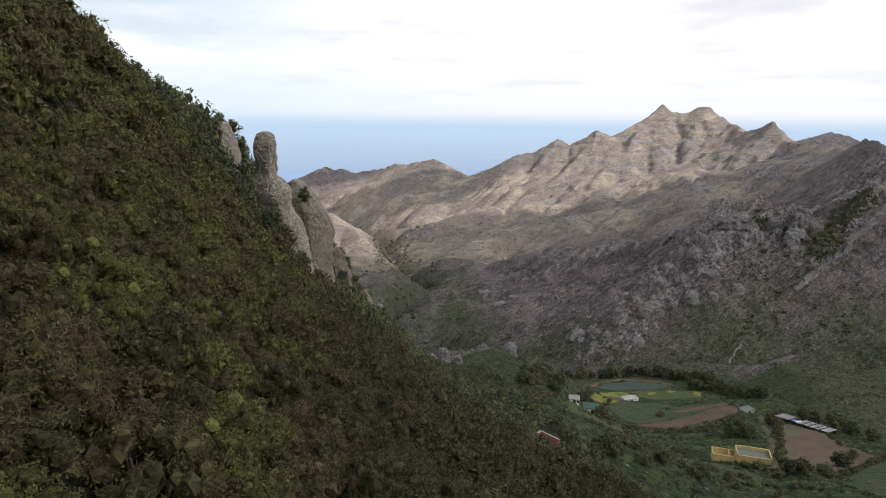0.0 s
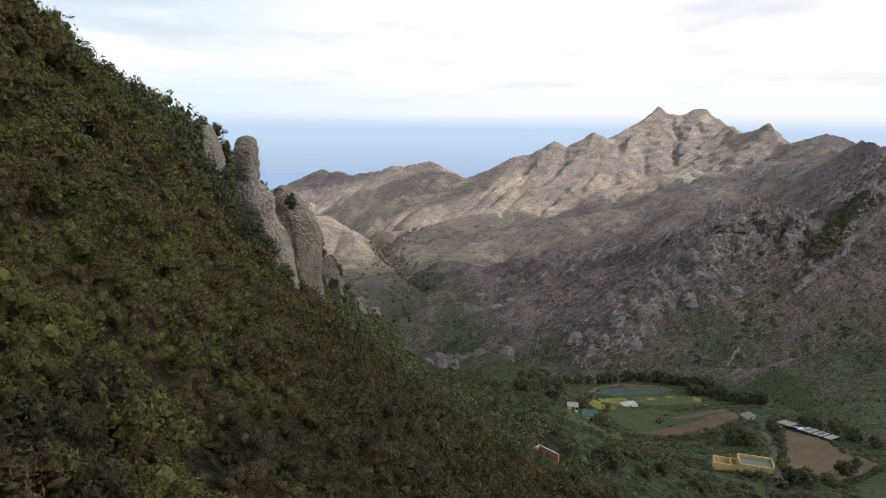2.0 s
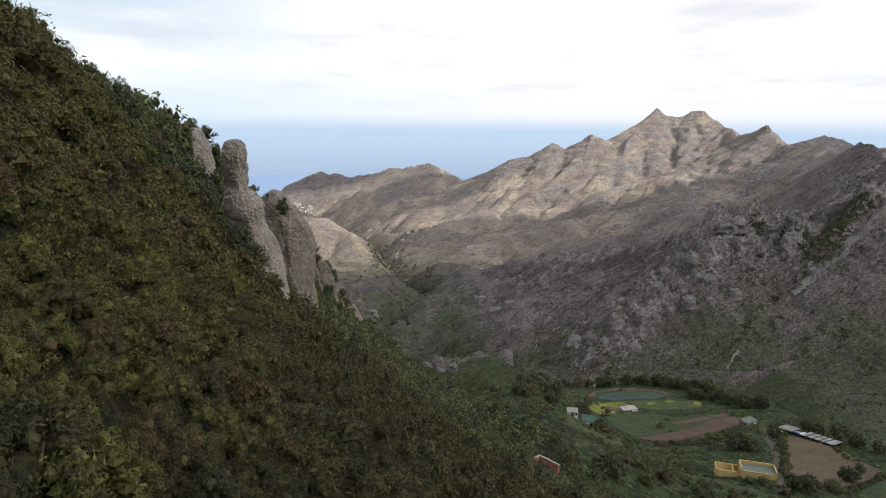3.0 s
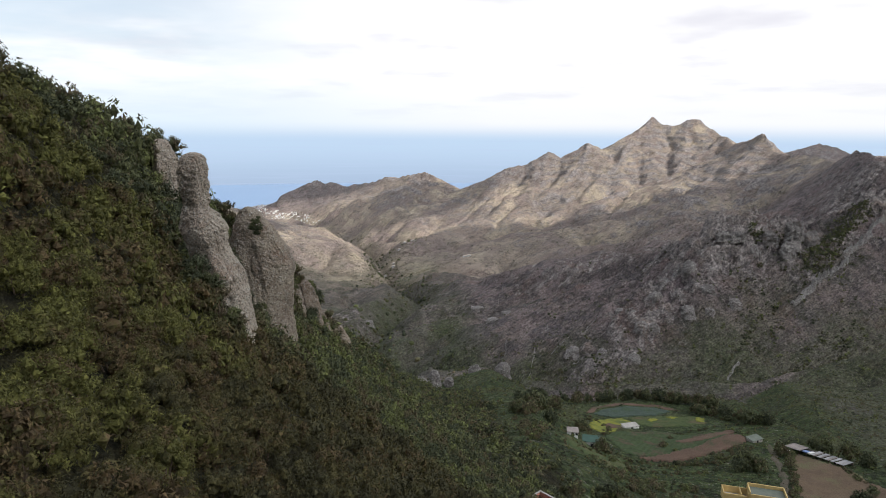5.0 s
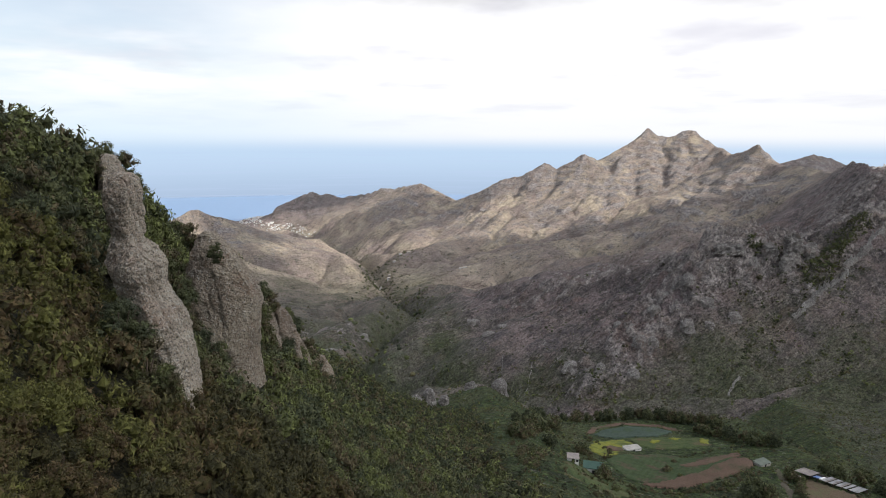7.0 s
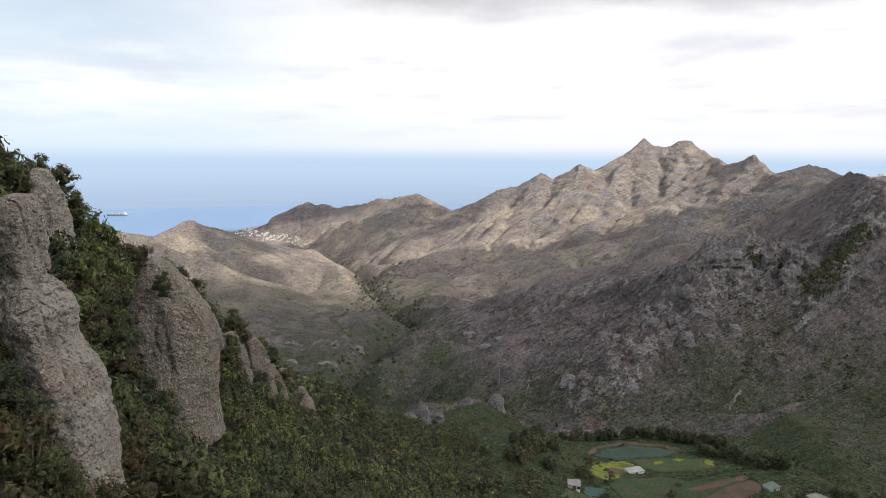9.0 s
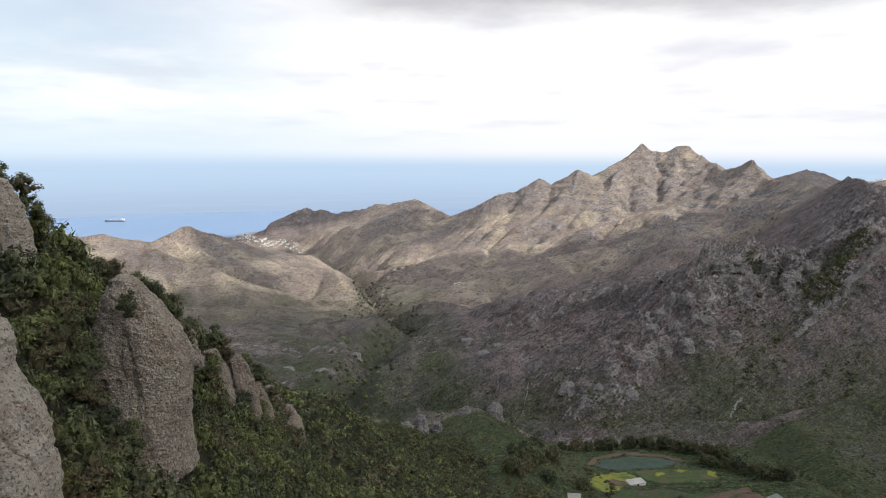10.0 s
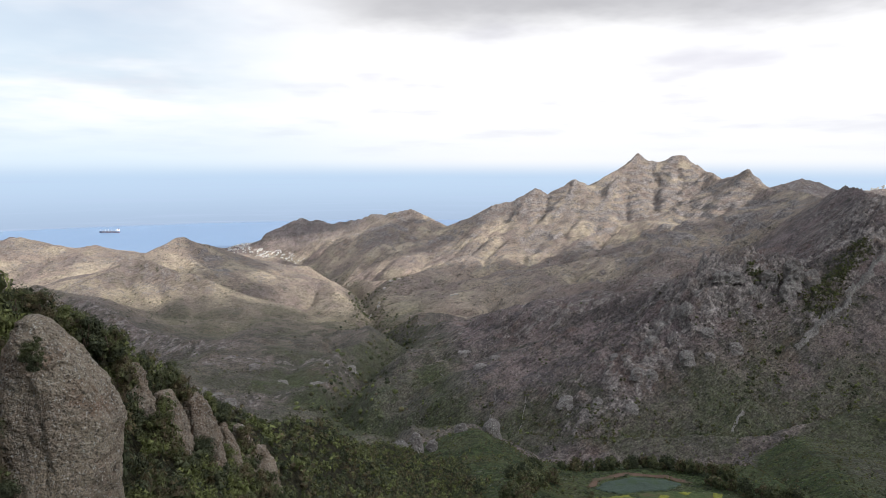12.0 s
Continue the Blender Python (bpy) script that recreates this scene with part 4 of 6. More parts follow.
# crags of the mountain side: x, y, half width, half depth, height
CLIFF_CRAGS = [(350, 647, 11, 8, 20), (372, 642, 14, 9, 32), (393, 646, 10, 7, 19), (362, 632, 7, 5, 13), (316, 645, 7, 5, 9), (331, 640, 6, 5, 10), (302, 648, 7, 5, 8), (281, 643, 7, 6, 9),
               (292, 632, 5, 4, 7), (257, 619, 6, 5, 11), (249, 630, 5, 5, 8), (262, 632, 5, 4, 6), (236, 623, 6, 5, 9), (221, 610, 6, 5, 8), (246, 588, 6, 5, 12), (202, 588, 6, 5, 9),
               (213, 585, 5, 4, 8), (188, 610, 5, 5, 7)]
SLOPE_CRAGS = [(223, 787, 9, 7, 9), (209, 800, 8, 6, 7), (190, 765, 9, 7, 8), (178, 752, 7, 6, 6), (138, 592, 6, 5, 8), (164, 579, 5, 5, 8), (190, 565, 5, 4, 7), (270, 602, 6, 5, 7),
               (293, 594, 5, 5, 7), (266, 586, 4, 4, 5), (-252, 756, 14, 9, 12), (-230, 748, 10, 8, 9), (-212, 733, 9, 7, 9), (-281, 748, 12, 9, 10), (-229, 905, 12, 9, 10), (-180, 860, 10, 8, 9)]
FAR_CRAGS = [(-129, 822, 10, 8, 8), (-497, 1027, 16, 12, 12), (-430, 990, 14, 10, 12), (-97, 920, 10, 8, 8), (60, 790, 10, 7, 8), (95, 760, 8, 6, 7), (120, 830, 9, 7, 7), (28, 840, 10, 8, 9),
             (18, 1000, 12, 9, 10), (70, 700, 7, 6, 7)]
CRAGS = CLIFF_CRAGS + SLOPE_CRAGS + FAR_CRAGS
DIKE = [(474, 657), (446, 643), (420, 629), (400, 618), (372, 601), (359, 597), (347, 593)]
LOW_DIKE = [(276, 544), (262, 532)]
KNOBS = [(52, 447, 8.5, 7.5, 12), (2, 379, 6, 5, 10), (-6, 372, 6, 5, 8), (12, 386, 4, 4, 6), (30, 420, 5, 4, 5), (-22, 330, 5, 4, 7)]


def clear_of_rocks(x, y):
    m = np.ones(x.shape, bool)
    for rings, front in ((PILLAR, 0.5), (SLAB, 0.6), (UPPER, 0.2), *((q, 0.1) for q in SMALL)):
        for z, cx, cy, hw, hd in rings[2:]:
            m &= ~((np.abs(x - cx) < hw * 0.9) & (y > cy - hd - front) & (y < cy + hd))
    return m


def flank_shrubs():
    keep = lambda x, y: (x > crest_x(y) - 7) & (x < 4 + 0.36 * y) & (x > -0.84 * y - 1) & (y > 10) & clear_of_rocks(x, y)
    x, y, z = shrub_spots(-60, 90, 10, 128, 1.8, keep)
    size = 1.2 + 0.65 * RNG.rand(len(x)) ** 2 + 0.25 * step(0.1, 0.5, fbm(x / 7, y / 7, 2, 88))
    size *= 1 + 0.45 * (1 - step(2, 8, np.abs(x - crest_x(y)))) * step(76, 86, y) * (1 - step(100, 112, y))
    near = np.argsort(np.hypot(x + 9 + 0.06 * (y - 14), y - np.clip(y, 12, 46)) + 2 * RNG.rand(len(x)))
    first, rest = near[:290], near[290:]
    lift = RNG.uniform(0.18, 0.55, len(x))
    models = []
    for k in range(24):                                  # twelve finely twigged, twelve plainer
        base = new("shrub")
        fine_ = (3300, 54, 0.035, 1.15, 1) if k < 12 else (1400, 38, 0.057, 1.15, 0)
        crown = new("crown", mesh_of("crown", *joined([core_arrays(RNG, 0.8, 0.34), crown_arrays(RNG, *fine_)]), HEATH))
        tinted(crown.data, np.full(len(crown.data.vertices), (k % 12 + 0.5) / 12))
        crown.parent = base
        stems(RNG, base)
        tagged(base, "dense olive-green heath shrub with brown tips on the slope", "shrub", "shrubs of the near slope")
        models.append(base)
    lit_tint = np.clip(0.55 * RNG.rand(len(x)) + 0.55 * step(-4, 6, -6.5 - 0.24 * (y - 30) - x + 5 * fbm(x / 9, y / 9, 2, 89)), 0, 0.999)   # random tint, turned yellower uphill to paint in the stronger light there
    for n, i in enumerate(first):
        m = Matrix.Translation((x[i], y[i], z[i] + lift[i] * size[i])) @ Matrix.Rotation(RNG.rand() * 6.28, 4, "Z")
        if n < len(models):
            models[n].matrix_basis = m @ Matrix.Scale(size[i], 4)
        else:
            ob = copy_thing(models[int(12 * lit_tint[i]) + (0 if y[i] < 34 else 12)], m)
            ob.scale = (size[i],) * 3
    far = np.hypot(x, y - 25) > 55
    rows = np.stack([x, y, z + lift * size, size], 1)
    pick = np.zeros(len(x), bool)
    pick[rest] = True
    a = scatter_mesh("shrubland", near_kinds(8, 330, 18, 0.094, 1.15), rows[pick & ~far], HEATH, RNG, lit_tint[pick & ~far])
    tagged(new("shrubland", a), "dense heath and laurel scrub covering the steep slope", "shrubs", kind="stuff")
    b = scatter_mesh("shrubland", near_kinds(8, 230, 12, 0.12, 1.15), rows[pick & far], LAUREL, RNG)
    tagged(new("shrubland", b), "dark heath scrub covering the farther slope", "shrubs", kind="stuff")
    # lower and farther slope
    keep = lambda x, y: (x > crest_x(y) - 8) & (x < np.interp(y, [0, 50, 118, 130, 180, 235, 280, 340, 400], [30, 40, 37, 32, 26, 25, 28, 20, 0]) + 9 * fbm(x / 20, y / 20, 2, 131)) & (y < 400 + 0.5 * x) & ((y > 128) | (x > 4 + 0.36 * y)) & (np.hypot(x - 20, y - 103) > 5.5)
    x, y, z = shrub_spots(-50, 85, 70, 420, 2.7, keep)
    size = 1.1 + 1.3 * RNG.rand(len(x)) ** 2
    c = scatter_mesh("shrubland", near_kinds(5, 40, 4, 0.26, 1.0), np.stack([x, y, z + 0.4 * size, size], 1), LAUREL, RNG)
    tagged(new("shrubland", c), "dark laurel and heath scrub on the lower slope", "shrubs", kind="stuff")


flank_shrubs()


# tall dark bushes on the crest: x, y, height of the top
TOP_BUSHES = [(-35.4, 95.5, 431.2), (-33.6, 96.5, 430.4), (-32.2, 97.5, 429.2), (-30.2, 97.6, 427.2), (-34.8, 93.0, 430.2), (-33.9, 91.6, 427.6), (-36.6, 94, 431.0), (-30.4, 99.5, 422.0),
              (-31.2, 103, 421.8), (-29.3, 104.5, 421.2), (-27.6, 105.5, 420.2), (-26.2, 105.2, 419.2), (-25.0, 107, 418.2), (-28.8, 97.2, 420.0), (-27.2, 97.8, 418.2), (-25.8, 98.2, 416.9),
              (-26.4, 101, 417.6), (-24.6, 100.6, 416.4), (-23.2, 99.4, 414.4), (-23.8, 104, 415.6), (-22.6, 102.6, 413.0)]
EDGE_BUSHES = [(-24.2, 110, 416.0), (-22.4, 107.6, 412.6), (-25.2, 113.2, 413.4), (-26.4, 112, 415.0), (-22.6, 118.2, 409.4), (-21.2, 119.0, 407.8), (-20.2, 123.4, 404.6), (-19.4, 125.5, 402.6),
               (-20.2, 129.5, 400.2), (-17.6, 130.2, 396.6), (-20.6, 111.8, 408.2), (-18.8, 117.6, 401.6), (-34.6, 93.2, 428.0), (-34.2, 91.6, 426.4), (-33.8, 90, 424.8), (-35.8, 91, 428.6),
               (-17.0, 65.8, 419.6), (-16.0, 65.6, 418.0), (-14.8, 65.8, 416.6), (-16.2, 65, 415.6)]
FOOT_BUSHES = [(-22.6, 111.6, 406.4), (-21.2, 112.8, 403.6), (-19.6, 114.6, 401.4), (-18.4, 117, 399.6), (-16.8, 121, 396.4), (-16.4, 123.6, 394.6), (-18.2, 122.4, 398.4), (-17.2, 128.6, 393.6),
               (-15.2, 130.6, 390.4), (-13.8, 130, 387.8), (-20.6, 113.4, 402.4), (-20.2, 87.5, 412.2), (-19.2, 87, 410.2), (-21.6, 88, 414.6), (-18.2, 86.6, 407.6), (-17.0, 87, 404.8),
               (-22.6, 88.6, 416.4), (-14.2, 65.6, 414.6), (-15.2, 64.8, 413.6), (-17.6, 66.2, 421.0)]
CREST = TOP_BUSHES + EDGE_BUSHES + FOOT_BUSHES
LEDGE_BUSHES = [(-19.7, 90.5, 420.3, 0.9), (-19.2, 90.2, 419.4, 0.7)]


def crest_bushes():
    models = []
    for k in range(4):
        base = new("laurel_bush")
        lumps = []
        for q in range(8):
            v, f = joined([core_arrays(RNG, 0.9, 0.44), crown_arrays(RNG, 420, 14, 0.08, 0.95)])
            at = RNG.uniform(-1, 1, 3) * (0.45, 0.45, 0.25) + (0, 0, 0.3 - 0.16 * q)
            lumps.append((v * RNG.uniform(0.45, 0.62) + at, f))
        crown = new("crown", mesh_of("crown", *joined(lumps), LAUREL))
        crown.parent = base
        tinted(crown.data, np.full(len(crown.data.vertices), 0.15 + 0.2 * k))
        stems(RNG, base, 5)
        tagged(base, "tall dark evergreen laurel bush on the rocky crest", "bush", "laurel bushes of the crest")
        models.append(base)
    for n, (x, y, top) in enumerate(CREST):
        size = RNG.uniform(1.5, 2.1)
        m = Matrix.Translation((x, y, top - 0.92 * size)) @ Matrix.Rotation(RNG.rand() * 6.28, 4, "Z")
        ob = models[n] if n < 4 else copy_thing(models[n % 4], m)
        ob.matrix_basis = m
        ob.scale = (size, size, size * 1.1)
    for x, y, top, size in LEDGE_BUSHES:
        ob = copy_thing(models[1], Matrix.Translation((x, y, top - 0.9 * size)))
        ob.scale = (size, size * 0.6, size)


crest_bushes()

rock("rock_pillar", "tall weathered rock slab with a round-topped pillar", PILLAR, 3, rough=0.5, cols=150, rows=260, breaks=16, faces=ROUNDED)
rock("rock_slab", "broad pointed rock slab, grey and rust stained", SLAB, 11, mat=BROWN_ROCK, rough=0.55, cols=160, rows=190, breaks=18, faces=((0, 1.0), (90, 1.0), (180, 1.0), (262, 0.92), (305, 0.98), (215, 1.05)))
rock("rock_outcrop", "rounded grey rock crowned by shrubs on the ridge", UPPER, 17, cols=80, rows=90, faces=ROUNDED)
for k, q in enumerate(SMALL):
    tagged(rock("rock_spike", "short broken rust-brown rock spike among shrubs", q, 23 + 4 * k, cols=56, rows=70, rough=1.0, breaks=46, mat=RUST_ROCK, faces=[(50 * j + 37 * k + 11 * (j * k % 5), 0.86 + 0.07 * ((3 * j + k) % 5)) for j in range(7)]), group="rock spikes of the spur")
for k, (x, y, hw, hd, up) in enumerate(KNOBS):
    z = ground_z(x, y)
    q = [(z - 4, x, y, hw, hd), (z + 0.3 * up, x, y, hw * 0.85, hd * 0.9), (z + 0.75 * up, x + 0.1 * hw, y, hw * 0.6, hd * 0.6), (z + up, x + 0.15 * hw, y, hw * 0.2, hd * 0.2)]
    tagged(rock("rock_outcrop", "grey craggy rock outcrop above the stream valley", q, 61 + 5 * k, cols=56, rows=48, rough=2.6, breaks=40, mat=GREY_ROCK), group="rock outcrops by the stream")
for k, (x, y, hw, hd, up) in enumerate(CRAGS):
    z = ground_z(x, y)
    u = RNG.uniform(-0.3, 0.3, 2) * hw
    up, hw = up * (0.75 if k < 4 else 0.42), hw * 1.25
    q = [(z - 7, x, y - 2, hw * 1.2, hd * 1.1), (z, x + u[0], y, hw, hd), (z + 0.6 * up, x + u[1], y + 1, hw * 0.75, hd * 0.7), (z + 0.85 * up, x + u[0], y + 1, hw * 0.45, hd * 0.45), (z + up, x - u[1], y + 1, hw * 0.15, hd * 0.15)]
    tagged(rock("rock_crag", "weathered grey rock crag on the dry mountain side", q, 151 + 3 * k, cols=30, rows=20, smooth=False, rough=0.36 * hw, breaks=44, mat=GREY_ROCK, faces=[(47 * j + 29 * k, 0.84 + 0.08 * ((2 * j + k) % 5)) for j in range(8)]), group="crags of the mountain side")


def dike(line, wide, high, seed, mat=PALE_ROCK):
    """A jagged wall of pale rock that runs down the slope."""
    p = np.array(line, float)
    way = np.concatenate([[0], np.cumsum(np.hypot(*np.diff(p, axis=0).T))])
    s_ = np.arange(0, way[-1], 1.1)
    x, y = np.interp(s_, way, p[:, 0]), np.interp(s_, way, p[:, 1])
    x, y = x + 3 * fbm(s_ / 22, s_ * 0, 3, seed), y + 3 * fbm(s_ / 22, s_ * 0 + 5, 3, seed)
    t = np.linspace(-1, 1, 9)
    a = np.arctan2(np.gradient(y), np.gradient(x))
    w_ = wide * (0.8 + 0.35 * fbm(s_ / 9, s_ * 0, 3, seed + 3))[:, None]
    px, py = x[:, None] - np.sin(a)[:, None] * t * w_, y[:, None] + np.cos(a)[:, None] * t * w_
    up = high * np.clip(0.5 + 0.6 * fbm(s_ / 5, s_ * 0 + 2, 4, seed + 6), 0.15, 1.3)[:, None] * (1 - np.abs(t) ** 3)
    pz = land(px, py)[0] - 1.0 + up * (1 + 1.3 * fbm(px / 3.2, py / 3.2, 4, seed + 9)) + (0.8 - np.abs(t) ** 3)
    me = mesh_of("rock_dike", np.stack([px.ravel(), py.ravel(), pz.ravel()], 1), grid_faces(len(s_), 9), mat, False)
    return tagged(new("rock_dike", me), "pale weathered rock dike running down the mountain gully", "rock", "pale dikes")


dike(DIKE, 3.4, 5.0, 5)
dike(LOW_DIKE, 1.7, 2.2, 9)
THIN_DIKES = [[(71, 940), (48, 902)], [(106, 909), (92, 850), (79, 797)], [(120, 824), (110, 807)], [(66, 714), (45, 738), (28, 757)], [(122, 649), (114, 630)], [(82, 650), (56, 584)],
              [(142, 614), (119, 605)], [(175, 617), (151, 606)], [(106, 621), (94, 588), (82, 555)], [(203, 605), (180, 590)], [(155, 583), (135, 581)]]
for k, line in enumerate(THIN_DIKES):
    dike(line, 0.9, 1.3, 21 + 3 * k, GREY_ROCK)


# ---- scrub dotted over the mountains, bushes along the streams ----
def mountain_scrub():
    def dots(count, x0, x1, y0, y1, lo, hi, thick, kinds, name, label, mat):
        x, y = RNG.uniform(x0, x1, count * 4), RNG.uniform(y0, y1, count * 4)
        x = x * (y / y1) if x0 < 0 and x1 > 0 and y0 > 350 else x
        h, rough = land(x, y)
        m = (np.abs(x) < 0.80 * y + 20) & (RNG.rand(len(x)) < thick(x, y, h, rough))
        x, y, h = x[m][:count], y[m][:count], h[m][:count]
        size = lo + (hi - lo) * RNG.rand(len(x)) ** 2.5
        me = scatter_mesh(name, kinds, np.stack([x, y, h + 0.25 * size, size], 1), mat, RNG)
        tagged(new(name, me), label, "shrubs", kind="stuff")

    low = near_kinds(5, 14, 2, 0.36, 0.9)
    tiny = [core_arrays(RNG, 0.8, 0.8) for _ in range(4)]
    patch = lambda x, y: step(-0.25, 0.5, fbm(x / 70, y / 70, 3, 120))
    dots(2300, 20, 480, 440, 900, 0.4, 1.7, lambda x, y, h, r: (0.25 + 0.75 * patch(x, y)) * (y > 455), low, "mountain_scrub",
         "dark scrub dotted over the rocky mountain side", SCRUB)
    dots(3200, -900, 1000, 600, 1900, 0.8, 2.4, lambda x, y, h, r: (0.15 + 0.85 * patch(x, y)), tiny, "mountain_scrub",
         "low dark scrub dotted over dry slopes", SCRUB)

    dots(2600, -520, 40, 400, 1000, 0.5, 1.9, lambda x, y, h, r: 0.3 + 0.7 * patch(x, y), tiny, "valley_scrub",
         "low green scrub covering the valley side", SCRUB)

    def wet(x, y, h, r):
        d = np.minimum(along(STREAM, x, y)[0], 1.6 * along([(*p, 0.0) for p in [(415, 640), (370, 612), (318, 600), (290, 545)]], x, y)[0])
        return np.exp(-(d / 38) ** 2)

    def cap(x, y, h, r):
        top = along([(336, 656, 0.0), (352, 652, 0.0), (368, 651, 0.0), (384, 652, 0.0)], x, y)[0]
        cut = along([(462, 674, 0.0), (440, 664, 0.0), (422, 652, 0.0), (402, 637, 0.0), (384, 621, 0.0)], x, y)[0]
        return np.maximum(np.exp(-(top / 5) ** 4), np.exp(-(cut / 9.5) ** 4))

    dots(900, 325, 470, 600, 680, 1.4, 3.6, cap, low, "cliff_thicket", "dark evergreen thicket on the cliff top and gully", LAUREL)
    dots(1300, 0, 480, 420, 760, 1.4, 4.2, wet, low, "stream_thicket", "dark green thicket along the stream gully", LAUREL)
    def hamlet(x, y, h, r):
        d = along([(-40, 1200, 0.0), (-110, 1290, 0.0), (-90, 1420, 0.0), (-125, 1530, 0.0), (-128, 1700, 0.0), (-60, 1900, 0.0)], x, y)[0]
        return np.exp(-(d / 42) ** 2)

    dots(1100, -260, 60, 1150, 1950, 1.4, 4.4, hamlet, low, "valley_trees", "dark green trees round the houses of the valley hamlet", LAUREL)
    dots(900, -500, 120, 700, 2300, 2.0, 5.5, wet, tiny, "stream_thicket", "green trees along the valley stream", LAUREL)


mountain_scrub()


# ---- the farm on the valley bench ----
YELLOW = plain("yellow_plaster", (0.50, 0.36, 0.15), 0.85, 0.12, 0.7)
SALMON = plain("salmon_plaster", (0.58, 0.24, 0.17), 0.85, 0.15, 0.7)
WHITE = plain("white_plaster", (0.72, 0.70, 0.66), 0.85, 0.10, 0.5)
CREAM = plain("cream_plaster", (0.62, 0.52, 0.42), 0.85, 0.12, 0.1)
PALE_ROOF = plain("pale_green_roof", (0.110, 0.122, 0.098), 0.8, 0.15, 0.6)
GREEN_ROOF = plain("green_sheet_roof", (0.034, 0.070, 0.052), 0.6, 0.15, 0.6)
METAL = plain("corrugated_metal", (0.26, 0.25, 0.24), 0.6, 0.3, 0.5, 0.4)
RUSTY = plain("rusty_sheet", (0.20, 0.17, 0.15), 0.6, 0.30, 0.5)
CONCRETE = plain("concrete", (0.30, 0.28, 0.25), 0.9, 0.15, 0.6)
DARK = plain("dark_opening", (0.02, 0.02, 0.02), 0.9, 0.2)
TARP_BLUE = plain("blue_tarpaulin", (0.12, 0.18, 0.34), 0.5, 0.2)
TIMBER = plain("timber", (0.13, 0.09, 0.06), 0.9, 0.3, 2.0)
CORAL = plain("roof_tile", (0.40, 0.16, 0.10), 0.85, 0.2, 0.1)


def soil_material(name, a, b, c, scale=0.25):
    m, n, bs = material(name, 0.95, 0.1)
    p = spot(n)
    k = n.mix(n.ramp(n.noise(p, scale, 5, 0.65), 0.35, 0.62), a, b)
    k = n.mix(n.ramp(n.noise(p, scale * 0.35, 4, 0.6), 0.50, 0.66), k, c)
    k = n.mix(n.math("MULTIPLY", n.ramp(n.noise(p, 2.2, 4, 0.7), 0.5, 0.7), 0.6), k, tuple(v * 0.55 for v in a))
    n.put(bs.inputs["Base Color"], k)
    bump(n, bs, n.noise(p, 1.6, 5, 0.7), 0.4, 0.9)
    return m


BROWN_SOIL = soil_material("ploughed_soil", (0.100, 0.070, 0.049), (0.128, 0.092, 0.060), (0.115, 0.108, 0.056))
RED_SOIL = soil_material("red_soil", (0.092, 0.060, 0.044), (0.112, 0.074, 0.053), (0.056, 0.064, 0.032), 0.2)
PATH_SOIL = soil_material("trodden_earth", (0.105, 0.088, 0.066), (0.080, 0.070, 0.050), (0.055, 0.060, 0.032))
CROP = soil_material("green_crop", (0.036, 0.052, 0.025), (0.052, 0.070, 0.031), (0.076, 0.058, 0.040), 0.5)
BLUE_CROP = soil_material("bluish_crop", (0.045, 0.060, 0.046), (0.058, 0.078, 0.060), (0.045, 0.066, 0.034), 0.4)
FLOWERS = soil_material("yellow_flowers", (0.195, 0.190, 0.034), (0.140, 0.150, 0.034), (0.080, 0.100, 0.034), 0.5)
GRASS = soil_material("rough_grass", (0.044, 0.062, 0.026), (0.066, 0.080, 0.032), (0.088, 0.074, 0.042), 0.3)


def box(bm, x0, x1, y0, y1, z0, z1):
    v = [bm.verts.new((x, y, z)) for x in (x0, x1) for y in (y0, y1) for z in (z0, z1)]
    for f in ((0, 1, 3, 2), (4, 6, 7, 5), (0, 4, 5, 1), (2, 3, 7, 6), (0, 2, 6, 4), (1, 5, 7, 3)):
        bm.faces.new([v[k] for k in f])


def boxes(name, mat, parent, rows, label="", bevel=0.0):
    bm = bmesh.new()
    for r in rows:
        box(bm, *r)
    if bevel:
        bmesh.ops.bevel(bm, geom=bm.edges[:], offset=bevel, segments=1, affect="EDGES")
    return part(name, bm, mat, parent, label)


def stand(ob, x, y, turn, z=None):
    ob.matrix_basis = pose(x, y, ground_z(x, y) if z is None else z, 0, 0, turn)
    return ob


def inside(poly, x, y):
    m = np.zeros(x.shape, bool)
    for (ax, ay), (bx, by) in zip(poly, poly[1:] + poly[:1]):
        m ^= ((ay > y) != (by > y)) & (x < (bx - ax) * (y - ay) / (by - ay + 1e-9) + ax)
    return m


